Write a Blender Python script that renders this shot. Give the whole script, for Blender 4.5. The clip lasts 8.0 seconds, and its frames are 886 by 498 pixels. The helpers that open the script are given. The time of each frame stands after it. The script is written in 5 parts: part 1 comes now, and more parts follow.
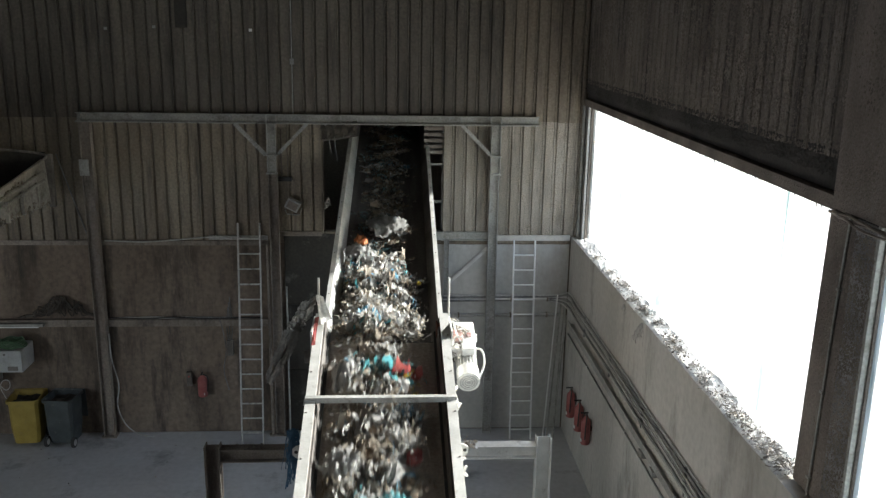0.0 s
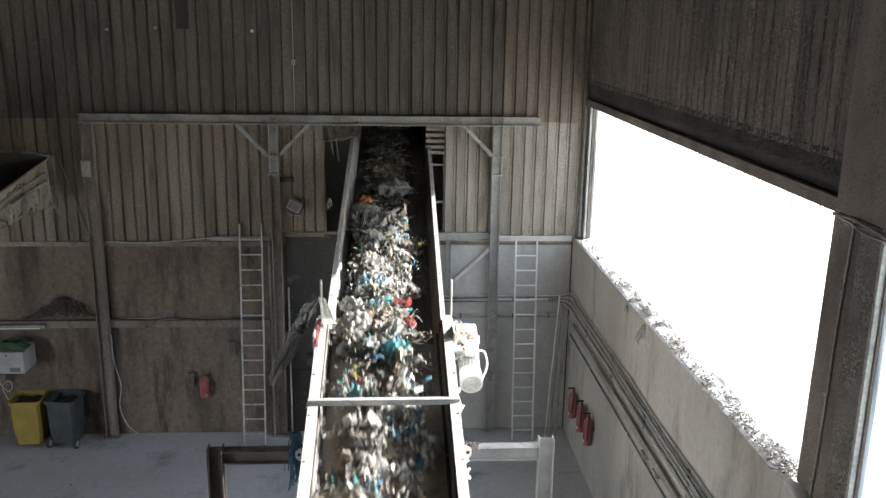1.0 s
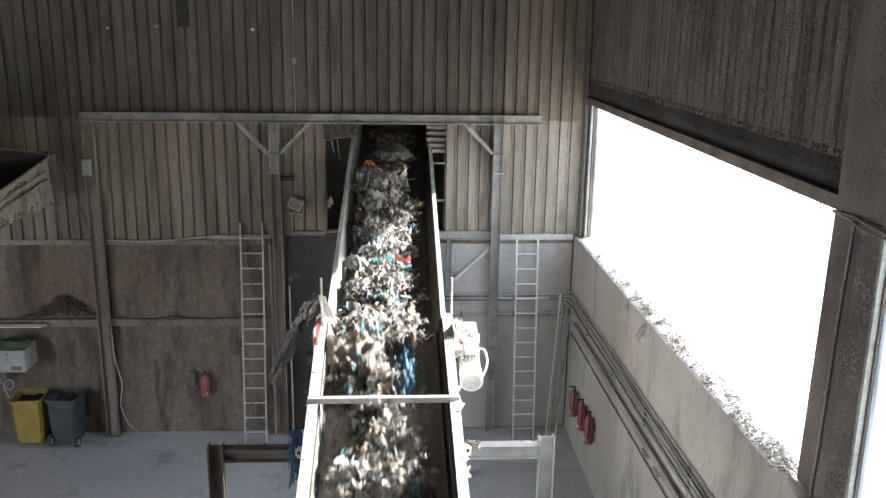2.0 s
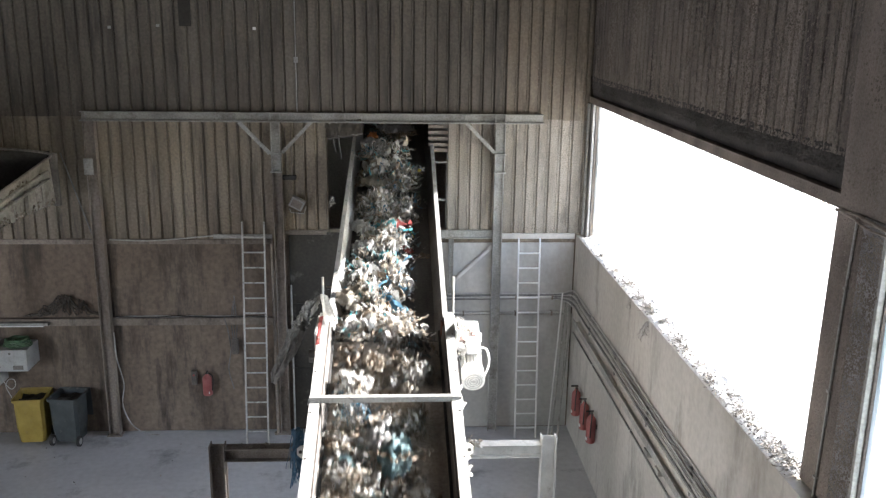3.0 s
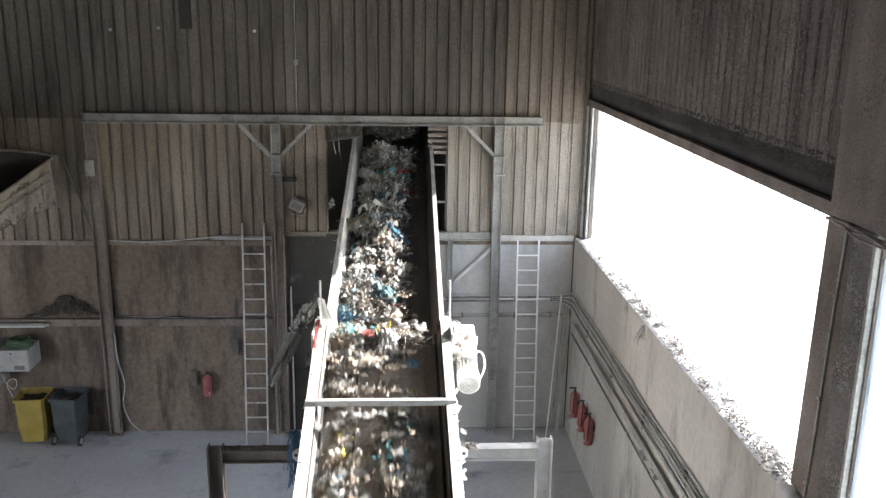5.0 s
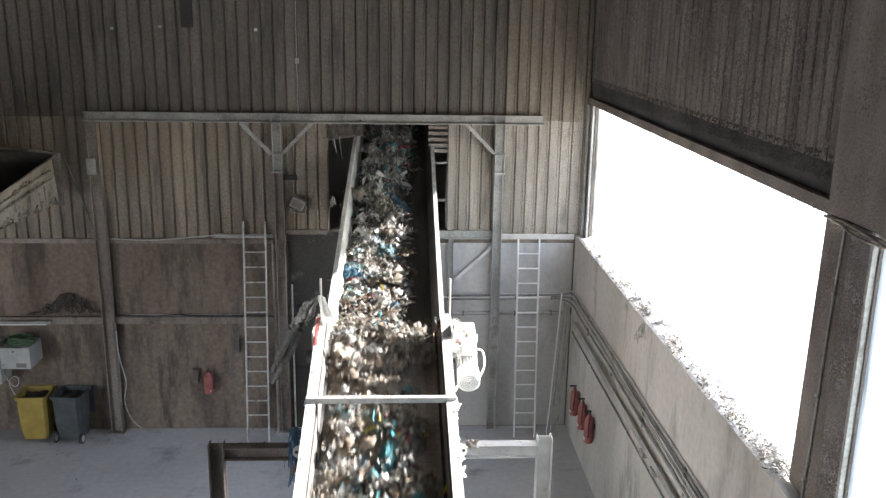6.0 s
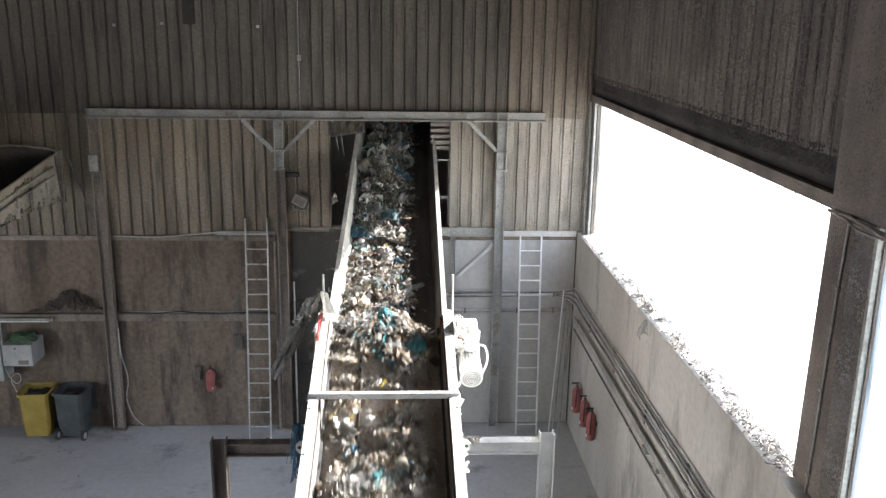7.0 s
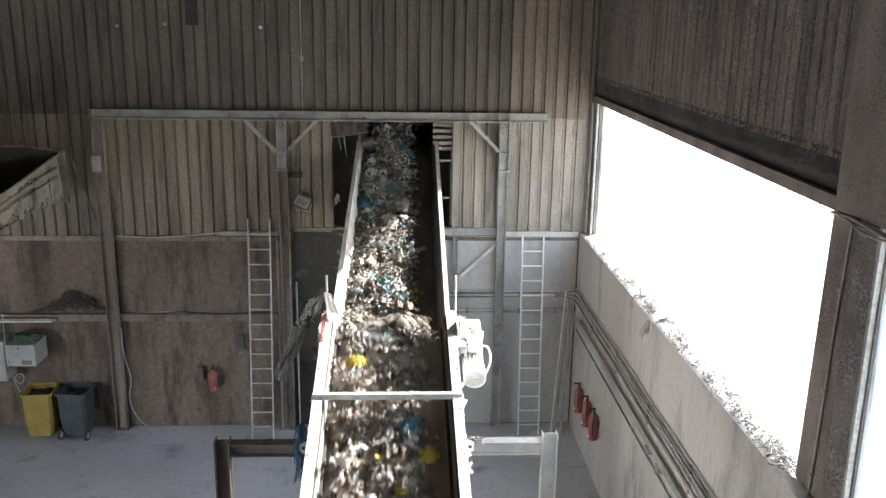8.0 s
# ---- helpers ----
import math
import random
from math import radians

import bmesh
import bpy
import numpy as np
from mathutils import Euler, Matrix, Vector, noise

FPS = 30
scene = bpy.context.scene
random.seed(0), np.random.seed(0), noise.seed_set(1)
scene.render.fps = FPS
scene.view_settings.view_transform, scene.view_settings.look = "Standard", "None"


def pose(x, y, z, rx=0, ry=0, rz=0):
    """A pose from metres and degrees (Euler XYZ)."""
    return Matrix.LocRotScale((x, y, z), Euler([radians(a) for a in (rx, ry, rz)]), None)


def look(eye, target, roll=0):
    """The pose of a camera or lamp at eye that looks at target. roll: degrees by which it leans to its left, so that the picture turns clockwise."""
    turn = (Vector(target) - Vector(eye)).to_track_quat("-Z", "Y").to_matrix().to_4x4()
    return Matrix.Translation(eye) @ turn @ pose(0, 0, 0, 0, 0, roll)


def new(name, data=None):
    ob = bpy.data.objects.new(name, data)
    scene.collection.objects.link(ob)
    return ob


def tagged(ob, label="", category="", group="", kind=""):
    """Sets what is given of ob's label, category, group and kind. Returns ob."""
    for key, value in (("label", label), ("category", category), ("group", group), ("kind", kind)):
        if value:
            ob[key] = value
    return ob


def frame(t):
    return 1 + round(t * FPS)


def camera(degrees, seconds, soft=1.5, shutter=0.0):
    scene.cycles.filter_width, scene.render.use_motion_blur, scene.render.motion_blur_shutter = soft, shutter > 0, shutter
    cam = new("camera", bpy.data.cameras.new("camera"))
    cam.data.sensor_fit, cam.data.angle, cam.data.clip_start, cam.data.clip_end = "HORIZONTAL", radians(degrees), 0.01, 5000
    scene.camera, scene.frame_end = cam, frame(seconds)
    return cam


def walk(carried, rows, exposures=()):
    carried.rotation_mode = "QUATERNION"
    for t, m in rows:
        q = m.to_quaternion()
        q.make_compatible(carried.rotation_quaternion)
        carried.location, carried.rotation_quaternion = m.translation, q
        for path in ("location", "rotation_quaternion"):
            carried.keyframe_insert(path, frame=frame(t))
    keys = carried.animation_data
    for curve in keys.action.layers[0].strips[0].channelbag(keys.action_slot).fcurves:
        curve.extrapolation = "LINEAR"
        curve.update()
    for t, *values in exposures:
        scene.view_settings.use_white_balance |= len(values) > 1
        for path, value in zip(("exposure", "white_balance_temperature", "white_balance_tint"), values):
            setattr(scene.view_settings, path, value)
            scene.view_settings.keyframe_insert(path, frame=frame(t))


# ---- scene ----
cam = camera(53.4, 8.0, soft=1.3, shutter=0.8)
PATH = [
    (0, (1.255, -0.043, 7.812), (1.381, 1.89, 7.315), 1.0),
    (0.5, (1.23, -0.041, 7.836), (1.355, 1.891, 7.336), 0.9),
    (1, (1.237, -0.024, 7.843), (1.361, 1.909, 7.343), 0.9),
    (1.5, (1.251, -0.023, 7.838), (1.373, 1.91, 7.337), 0.9),
    (3, (1.262, -0.01, 7.821), (1.377, 1.922, 7.318), 0.8),
    (3.5, (1.257, -0.009, 7.836), (1.37, 1.923, 7.332), 0.9),
    (4, (1.267, -0.026, 7.858), (1.38, 1.906, 7.352), 0.9),
    (4.5, (1.311, -0.039, 7.896), (1.421, 1.893, 7.39), 0.9),
    (6, (1.358, -0.089, 7.905), (1.461, 1.842, 7.395), 0.9),
    (6.5, (1.347, -0.094, 7.87), (1.449, 1.837, 7.359), 0.9),
    (7, (1.338, -0.092, 7.867), (1.439, 1.839, 7.355), 0.9),
    (7.5, (1.33, -0.103, 7.875), (1.429, 1.828, 7.363), 0.9),
    (8, (1.31, -0.108, 7.888), (1.409, 1.823, 7.375), 0.9),
]
walk(cam, [(t, look(eye, target, roll)) for t, eye, target, roll in PATH], exposures=[(0, 2.10, 6500, 11), (0.5, 2.40, 6500, 12), (1, 2.68, 6500, 14), (1.5, 2.89, 6500, 15), (3, 3.15, 6500, 17), (8, 3.19, 6500, 17)])

# ---- world, sun, exposure ----
SUN_TRAVEL = Vector((-1.0, -0.40, -0.42)).normalized()
world = bpy.data.worlds.new("sky_world")
scene.world = world
world.use_nodes = True
wn = world.node_tree
sky = wn.nodes.new("ShaderNodeTexSky")
sky.sky_type = "NISHITA"
sky.sun_disc = False
sky.sun_elevation = math.asin(-SUN_TRAVEL.z)
sky.sun_rotation = math.atan2(-SUN_TRAVEL.x, -SUN_TRAVEL.y)
wn.links.new(sky.outputs[0], wn.nodes["Background"].inputs[0])
wn.nodes["Background"].inputs[1].default_value = 0.15
sun_data = bpy.data.lights.new("sun", "SUN")
sun_data.energy, sun_data.angle, sun_data.color = 5.0, radians(0.6), (1.0, 0.97, 0.93)
sun = new("sun", sun_data)
sun.matrix_world = look((20, 8, 14), Vector((20, 8, 14)) + SUN_TRAVEL)

# unseen fill lamp, added in an assumed opening of the west wall
fill_data = bpy.data.lights.new("west_fill_lamp", "AREA")
fill_data.shape, fill_data.size, fill_data.size_y = "RECTANGLE", 6.0, 4.2
fill_data.energy, fill_data.color = 66.0, (0.88, 0.94, 1.0)
fill_light = new("west_fill_lamp", fill_data)
fill_light.matrix_world = look((-12.05, 4.5, 2.4), (-3.5, 9.0, 0.0))


# ---- materials ----
def mat(name, c1, c2, rough=0.7, metal=0.0, big=0.8, fine=25.0, bump=0.2, stretch=(1, 1, 1), stain=None, stain_at=0.6, vary=0.0, bump_size=0.01, grain=0.75):
    m = bpy.data.materials.new(name)
    m.use_nodes = True
    t = m.node_tree
    n, l = t.nodes, t.links
    b = n["Principled BSDF"]
    co = n.new("ShaderNodeTexCoord")
    mp = n.new("ShaderNodeMapping")
    mp.inputs["Scale"].default_value = stretch
    l.new(co.outputs["Object"], mp.inputs[0])
    n1, n2 = n.new("ShaderNodeTexNoise"), n.new("ShaderNodeTexNoise")
    n1.inputs["Scale"].default_value, n1.inputs["Detail"].default_value = big, 6
    n2.inputs["Scale"].default_value, n2.inputs["Detail"].default_value = fine, 4
    l.new(mp.outputs[0], n1.inputs[0])
    l.new(co.outputs["Object"], n2.inputs[0])
    ramp = n.new("ShaderNodeValToRGB")
    ramp.color_ramp.elements[0].position, ramp.color_ramp.elements[1].position = 0.33, 0.67
    ramp.color_ramp.elements[0].color, ramp.color_ramp.elements[1].color = (*c1, 1), (*c2, 1)
    l.new(n1.outputs["Fac"], ramp.inputs[0])
    mix = n.new("ShaderNodeMix")
    mix.data_type, mix.blend_type = "RGBA", "MULTIPLY"
    mix.inputs["Factor"].default_value = grain
    fr = n.new("ShaderNodeMapRange")
    fr.inputs["From Min"].default_value, fr.inputs["From Max"].default_value = 0.3, 0.7
    fr.inputs["To Min"].default_value, fr.inputs["To Max"].default_value = 0.65, 1.15
    l.new(n2.outputs["Fac"], fr.inputs[0])
    l.new(ramp.outputs[0], mix.inputs["A"])
    l.new(fr.outputs[0], mix.inputs["B"])
    out = mix.outputs["Result"]
    if stain:
        n3 = n.new("ShaderNodeTexNoise")
        n3.inputs["Scale"].default_value, n3.inputs["Detail"].default_value, n3.inputs["Roughness"].default_value = big * 2.3, 8, 0.7
        mp3 = n.new("ShaderNodeMapping")
        mp3.inputs["Scale"].default_value, mp3.inputs["Location"].default_value = stretch, (3.1, 7.7, 1.3)
        l.new(co.outputs["Object"], mp3.inputs[0])
        l.new(mp3.outputs[0], n3.inputs[0])
        r3 = n.new("ShaderNodeMapRange")
        r3.inputs["From Min"].default_value, r3.inputs["From Max"].default_value = stain_at - 0.08, stain_at + 0.1
        l.new(n3.outputs["Fac"], r3.inputs[0])
        m3 = n.new("ShaderNodeMix")
        m3.data_type = "RGBA"
        m3.inputs["B"].default_value = (*stain, 1)
        l.new(r3.outputs[0], m3.inputs["Factor"])
        l.new(out, m3.inputs["A"])
        out = m3.outputs["Result"]
    if vary:
        oi = n.new("ShaderNodeObjectInfo")
        hv = n.new("ShaderNodeHueSaturation")
        vr = n.new("ShaderNodeMapRange")
        vr.inputs["To Min"].default_value, vr.inputs["To Max"].default_value = 1 - vary, 1 + vary
        l.new(oi.outputs["Random"], vr.inputs[0])
        l.new(vr.outputs[0], hv.inputs["Value"])
        l.new(out, hv.inputs["Color"])
        out = hv.outputs[0]
    l.new(out, b.inputs["Base Color"])
    b.inputs["Roughness"].default_value, b.inputs["Metallic"].default_value = rough, metal
    if bump:
        bp = n.new("ShaderNodeBump")
        bp.inputs["Strength"].default_value, bp.inputs["Distance"].default_value = bump, bump_size
        l.new(n2.outputs["Fac"], bp.inputs["Height"])
        l.new(bp.outputs[0], b.inputs["Normal"])
    return m


def film_mat(name, c1, c2, rough=0.62, see=0.38):
    """Thin plastic film: lets part of the light through."""
    m = mat(name, c1, c2, rough=rough, big=6, fine=40, bump=0.3, vary=0.25, stain=tuple(x * 0.55 for x in c1), stain_at=0.66)
    t = m.node_tree
    n, l = t.nodes, t.links
    b = n["Principled BSDF"]
    tr = n.new("ShaderNodeBsdfTranslucent")
    l.new(b.inputs["Base Color"].links[0].from_socket, tr.inputs[0])
    mx = n.new("ShaderNodeMixShader")
    mx.inputs[0].default_value = see
    l.new(b.outputs[0], mx.inputs[1])
    l.new(tr.outputs[0], mx.inputs[2])
    l.new(mx.outputs[0], n["Material Output"].inputs["Surface"])
    return m


def pane_mat(name, tint, clear):
    """Weathered translucent sheet: partly clear, partly scattering, with darker leaning streaks."""
    m = bpy.data.materials.new(name)
    m.use_nodes = True
    t = m.node_tree
    n, l = t.nodes, t.links
    n.remove(n["Principled BSDF"])
    co, mp, ns = n.new("ShaderNodeTexCoord"), n.new("ShaderNodeMapping"), n.new("ShaderNodeTexNoise")
    mp.inputs["Scale"].default_value, mp.inputs["Rotation"].default_value = (1, 2.4, 0.3), (radians(9), 0, 0)
    ns.inputs["Distortion"].default_value = 0.5
    ns.inputs["Scale"].default_value, ns.inputs["Detail"].default_value = 1.7, 5
    l.new(co.outputs["Object"], mp.inputs[0])
    l.new(mp.outputs[0], ns.inputs[0])
    rp = n.new("ShaderNodeValToRGB")
    rp.color_ramp.elements[0].position, rp.color_ramp.elements[1].position = 0.33, 0.42
    rp.color_ramp.elements[0].color = (tint[0] * 0.40, tint[1] * 0.47, tint[2] * 0.47, 1)
    rp.color_ramp.elements[1].color = (*tint, 1)
    l.new(ns.outputs["Fac"], rp.inputs[0])
    a, b, mx = n.new("ShaderNodeBsdfTranslucent"), n.new("ShaderNodeBsdfTransparent"), n.new("ShaderNodeMixShader")
    l.new(rp.outputs[0], a.inputs[0])
    l.new(rp.outputs[0], b.inputs[0])
    mx.inputs[0].default_value = clear
    l.new(a.outputs[0], mx.inputs[1])
    l.new(b.outputs[0], mx.inputs[2])
    l.new(mx.outputs[0], n["Material Output"].inputs["Surface"])
    return m


M_CONC = mat("dusty_concrete", (0.41, 0.387, 0.357), (0.545, 0.52, 0.484), rough=0.9, big=0.7, fine=11, bump=0.22, stain=(0.23, 0.208, 0.185), stain_at=0.6, stretch=(1, 1, 0.32), grain=0.35)
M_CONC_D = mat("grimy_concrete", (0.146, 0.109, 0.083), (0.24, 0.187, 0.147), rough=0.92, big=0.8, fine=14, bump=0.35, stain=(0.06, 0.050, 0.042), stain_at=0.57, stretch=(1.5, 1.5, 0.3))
M_FLOOR = mat("dusty_floor", (0.45, 0.455, 0.47), (0.55, 0.555, 0.57), rough=0.7, big=0.5, fine=9, bump=0.2, stain=(0.22, 0.22, 0.23), stain_at=0.64, grain=0.3)
# One end-wall cladding in several tones: window light and upper shade in colour.
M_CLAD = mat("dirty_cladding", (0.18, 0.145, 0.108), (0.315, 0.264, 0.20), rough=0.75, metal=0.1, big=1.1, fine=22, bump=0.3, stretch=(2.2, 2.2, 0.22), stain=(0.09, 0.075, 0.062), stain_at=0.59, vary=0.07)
M_CLAD_L = mat("midtone_cladding", (0.145, 0.117, 0.088), (0.26, 0.217, 0.165), rough=0.75, metal=0.1, big=1.1, fine=22, bump=0.3, stretch=(2.2, 2.2, 0.22), stain=(0.08, 0.068, 0.055), stain_at=0.58, vary=0.07)
M_CLAD_U = mat("dark_cladding", (0.104, 0.089, 0.071), (0.19, 0.164, 0.132), rough=0.8, metal=0.1, big=1.0, fine=22, bump=0.4, stretch=(2.0, 2.0, 0.25), stain=(0.062, 0.054, 0.046), stain_at=0.57, vary=0.10)
# Near-black colour for the band of shade above the window head.
M_SHADE_BAND = mat("dark_shade_band", (0.042, 0.038, 0.034), (0.085, 0.076, 0.068), rough=0.9, big=2, fine=30, bump=0.3)
# Pale so the opening's black lifts as haze would lift it.
M_ANNEX = mat("pale_annex_wall", (0.36, 0.35, 0.33), (0.50, 0.485, 0.46), rough=0.9, big=0.8, fine=18, bump=0.2)
M_PLASTER = mat("haze_pale_wall", (0.385, 0.376, 0.356), (0.48, 0.47, 0.447), rough=0.9, big=0.6, fine=12, bump=0.15, stain=(0.33, 0.31, 0.285), stain_at=0.6, stretch=(1, 1, 0.4), grain=0.3)
M_CLAD_R = mat("dust_caked_cladding", (0.135, 0.112, 0.095), (0.26, 0.222, 0.187), rough=0.9, big=1.0, fine=42, bump=0.9, bump_size=0.03, stretch=(2, 2, 0.3), stain=(0.045, 0.038, 0.033), stain_at=0.56, vary=0.12)
# Dusty cladding, paled further for the light near the window.
M_CLAD_P = mat("lit_dusty_cladding", (0.215, 0.188, 0.155), (0.40, 0.355, 0.30), rough=0.85, big=1.4, fine=40, bump=0.8, bump_size=0.02, stretch=(2.2, 2.2, 0.3), stain=(0.14, 0.125, 0.11), stain_at=0.6, vary=0.08)
M_BEAM = mat("dusty_painted_steel", (0.25, 0.245, 0.228), (0.42, 0.41, 0.385), rough=0.7, big=1.8, fine=30, bump=0.25, stain=(0.16, 0.145, 0.125), stain_at=0.61)
M_POST = mat("brown_dusty_steel", (0.18, 0.147, 0.122), (0.30, 0.256, 0.218), rough=0.8, big=1.2, fine=25, bump=0.25, stain=(0.07, 0.055, 0.045), stain_at=0.6, stretch=(1, 1, 0.4))
M_COL = mat("rusty_dust_crusted_steel", (0.14, 0.113, 0.096), (0.255, 0.215, 0.184), rough=0.9, big=2.2, fine=45, bump=0.9, bump_size=0.02, stain=(0.22, 0.20, 0.18), stain_at=0.66, stretch=(1, 1, 0.5))
M_BAR = mat("dusty_grey_bar_paint", (0.33, 0.325, 0.31), (0.46, 0.45, 0.43), rough=0.75, big=5, fine=40, bump=0.2, stain=(0.2, 0.18, 0.155), stain_at=0.62, grain=0.4)
M_PINK = mat("dust_bleached_red_paint", (0.42, 0.22, 0.20), (0.52, 0.32, 0.29), rough=0.8, big=9, fine=40, bump=0.3, stain=(0.45, 0.40, 0.36), stain_at=0.55)
M_TANGLE = mat("dust_browned_cable", (0.05, 0.042, 0.035), (0.10, 0.085, 0.07), rough=0.95, big=5, fine=40, bump=0.2)
M_CAKE = mat("pale_caked_dust", (0.19, 0.165, 0.135), (0.34, 0.305, 0.26), rough=0.95, big=5, fine=40, bump=0.4)
M_COL_B = mat("grey_gritty_crust", (0.165, 0.155, 0.15), (0.29, 0.278, 0.272), rough=0.95, big=4, fine=60, bump=1.0, bump_size=0.03)
M_GALV = mat("galvanised_steel", (0.5, 0.5, 0.49), (0.68, 0.68, 0.66), rough=0.45, metal=0.55, big=3, fine=40, bump=0.1, stain=(0.28, 0.26, 0.24), stain_at=0.68)
M_LADDER = mat("dusty_grey_aluminium", (0.44, 0.43, 0.41), (0.60, 0.59, 0.565), rough=0.6, metal=0.2, big=4, fine=40, bump=0.1, stain=(0.17, 0.15, 0.13), stain_at=0.62)
M_ALU = mat("dull_aluminium", (0.66, 0.66, 0.66), (0.80, 0.80, 0.79), rough=0.5, metal=0.2, big=4, fine=50, bump=0.1, grain=0.2)
M_RAIL = mat("dusty_light_rail_paint", (0.46, 0.45, 0.425), (0.62, 0.61, 0.58), rough=0.6, big=4, fine=40, bump=0.15, stain=(0.3, 0.27, 0.23), stain_at=0.66, grain=0.2)
M_SKIRT = mat("dark_worn_skirt_steel", (0.10, 0.088, 0.078), (0.19, 0.172, 0.155), rough=0.6, metal=0.2, big=3, fine=30, bump=0.25, stain=(0.2, 0.18, 0.16), stain_at=0.66)
M_BELT = mat("dusty_rubber_belt", (0.35, 0.30, 0.258), (0.49, 0.428, 0.374), rough=0.85, big=2.5, fine=30, bump=0.2, stretch=(4, 0.35, 1), stain=(0.28, 0.255, 0.23), stain_at=0.64)
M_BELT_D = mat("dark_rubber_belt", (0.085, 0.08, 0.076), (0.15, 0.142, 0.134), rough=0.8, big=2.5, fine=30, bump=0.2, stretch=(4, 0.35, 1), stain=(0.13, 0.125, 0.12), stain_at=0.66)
M_RUST = mat("red_brown_rust", (0.12, 0.045, 0.03), (0.22, 0.09, 0.055), rough=0.9, big=9, fine=40, bump=0.4)
M_TARP = mat("grey_dusty_plastic_sheet", (0.15, 0.139, 0.125), (0.26, 0.245, 0.225), rough=0.7, big=3, fine=30, bump=0.2, stain=(0.12, 0.115, 0.105), stain_at=0.62)
M_DARKWALL = mat("dark_matt_coat", (0.030, 0.026, 0.021), (0.056, 0.049, 0.040), rough=0.85, big=1.0, fine=20, bump=0.25, stain=(0.16, 0.15, 0.135), stain_at=0.66)
M_DARK = mat("dusty_black_rubber", (0.035, 0.033, 0.031), (0.07, 0.066, 0.062), rough=0.95, big=5, fine=40)
M_CABLE = mat("grey_cable_sheath", (0.10, 0.10, 0.10), (0.24, 0.235, 0.225), rough=0.6, big=3, fine=30, bump=0.1)
M_CABLE_L = mat("light_dusty_cable", (0.35, 0.34, 0.32), (0.5, 0.49, 0.47), rough=0.7, big=3, fine=30, bump=0.1)
M_WHITE = mat("white_enamel", (0.68, 0.68, 0.66), (0.80, 0.80, 0.78), rough=0.45, big=3, fine=30, bump=0.05, stain=(0.45, 0.42, 0.37), stain_at=0.68, grain=0.2)
M_UNIT = mat("dust_dulled_white_enamel", (0.30, 0.303, 0.292), (0.41, 0.412, 0.398), rough=0.6, big=3, fine=30, bump=0.1, stain=(0.24, 0.225, 0.2), stain_at=0.64, grain=0.3)
M_MOTOR = mat("light_grey_motor_paint", (0.62, 0.62, 0.60), (0.78, 0.77, 0.74), rough=0.5, big=8, fine=50, bump=0.15, stain=(0.4, 0.36, 0.31), stain_at=0.66, grain=0.2)
M_RED = mat("dusty_red_enamel", (0.29, 0.075, 0.069), (0.37, 0.125, 0.115), rough=0.6, big=6, fine=30, bump=0.1, stain=(0.25, 0.12, 0.1), stain_at=0.65, grain=0.2)
M_YEL = mat("yellow_bin_plastic", (0.29, 0.20, 0.035), (0.39, 0.28, 0.06), rough=0.55, big=4, fine=30, bump=0.1, stain=(0.28, 0.2, 0.06), stain_at=0.62, grain=0.2)
M_BIN = mat("dark_grey_bin_plastic", (0.042, 0.05, 0.052), (0.07, 0.082, 0.084), rough=0.55, big=4, fine=30, bump=0.1, stain=(0.18, 0.17, 0.16), stain_at=0.66, grain=0.2)
M_HOPPER = mat("scraped_hopper_steel", (0.20, 0.185, 0.165), (0.34, 0.315, 0.285), rough=0.65, metal=0.25, big=2, fine=25, bump=0.3, stain=(0.11, 0.09, 0.075), stain_at=0.6)
M_NEAR_BLACK = mat("near_black_coat", (0.04, 0.038, 0.034), (0.075, 0.07, 0.063), rough=0.9, big=2, fine=20)
M_HOSE = mat("green_hose", (0.05, 0.10, 0.05), (0.08, 0.15, 0.08), rough=0.6, big=8, fine=30)
M_NET = mat("blue_net_fibre", (0.03, 0.08, 0.13), (0.06, 0.13, 0.20), rough=0.8, big=9, fine=60, bump=0.4)
M_GROUND = mat("grey_hardstanding", (0.10, 0.097, 0.092), (0.15, 0.145, 0.138), rough=0.9, big=0.2, fine=4, bump=0.1)
M_PANE = pane_mat("weathered_translucent_sheet", (0.90, 0.95, 0.95), 0.80)
M_PANE_B = pane_mat("bluish_translucent_sheet", (0.50, 0.58, 0.61), 0.4)
FILM = [
    film_mat("white_film", (0.57, 0.55, 0.525), (0.74, 0.725, 0.70)),
    film_mat("cream_film", (0.36, 0.31, 0.25), (0.50, 0.45, 0.38)),
    film_mat("grey_film", (0.24, 0.232, 0.215), (0.40, 0.388, 0.362)),
    film_mat("brown_scrap", (0.16, 0.12, 0.085), (0.30, 0.23, 0.17), rough=0.8, see=0.1),
    film_mat("dark_scrap", (0.05, 0.048, 0.045), (0.12, 0.11, 0.1), rough=0.8, see=0.1),
    film_mat("blue_film", (0.09, 0.215, 0.32), (0.18, 0.36, 0.47)),
    film_mat("teal_film", (0.09, 0.37, 0.41), (0.18, 0.52, 0.56)),
    film_mat("red_scrap", (0.33, 0.07, 0.07), (0.46, 0.14, 0.12)),
    film_mat("yellow_scrap", (0.62, 0.47, 0.05), (0.75, 0.6, 0.15)),
    film_mat("green_scrap", (0.06, 0.25, 0.14), (0.12, 0.36, 0.22)),
    film_mat("slate_film", (0.12, 0.215, 0.235), (0.25, 0.345, 0.36)),
    film_mat("orange_scrap", (0.62, 0.22, 0.08), (0.75, 0.32, 0.14)),
]
WHITE, CREAM, GREY, BROWN, DARK, BLUE, TEAL, RED, YELLOW, GREEN, SLATE, ORANGE = range(12)


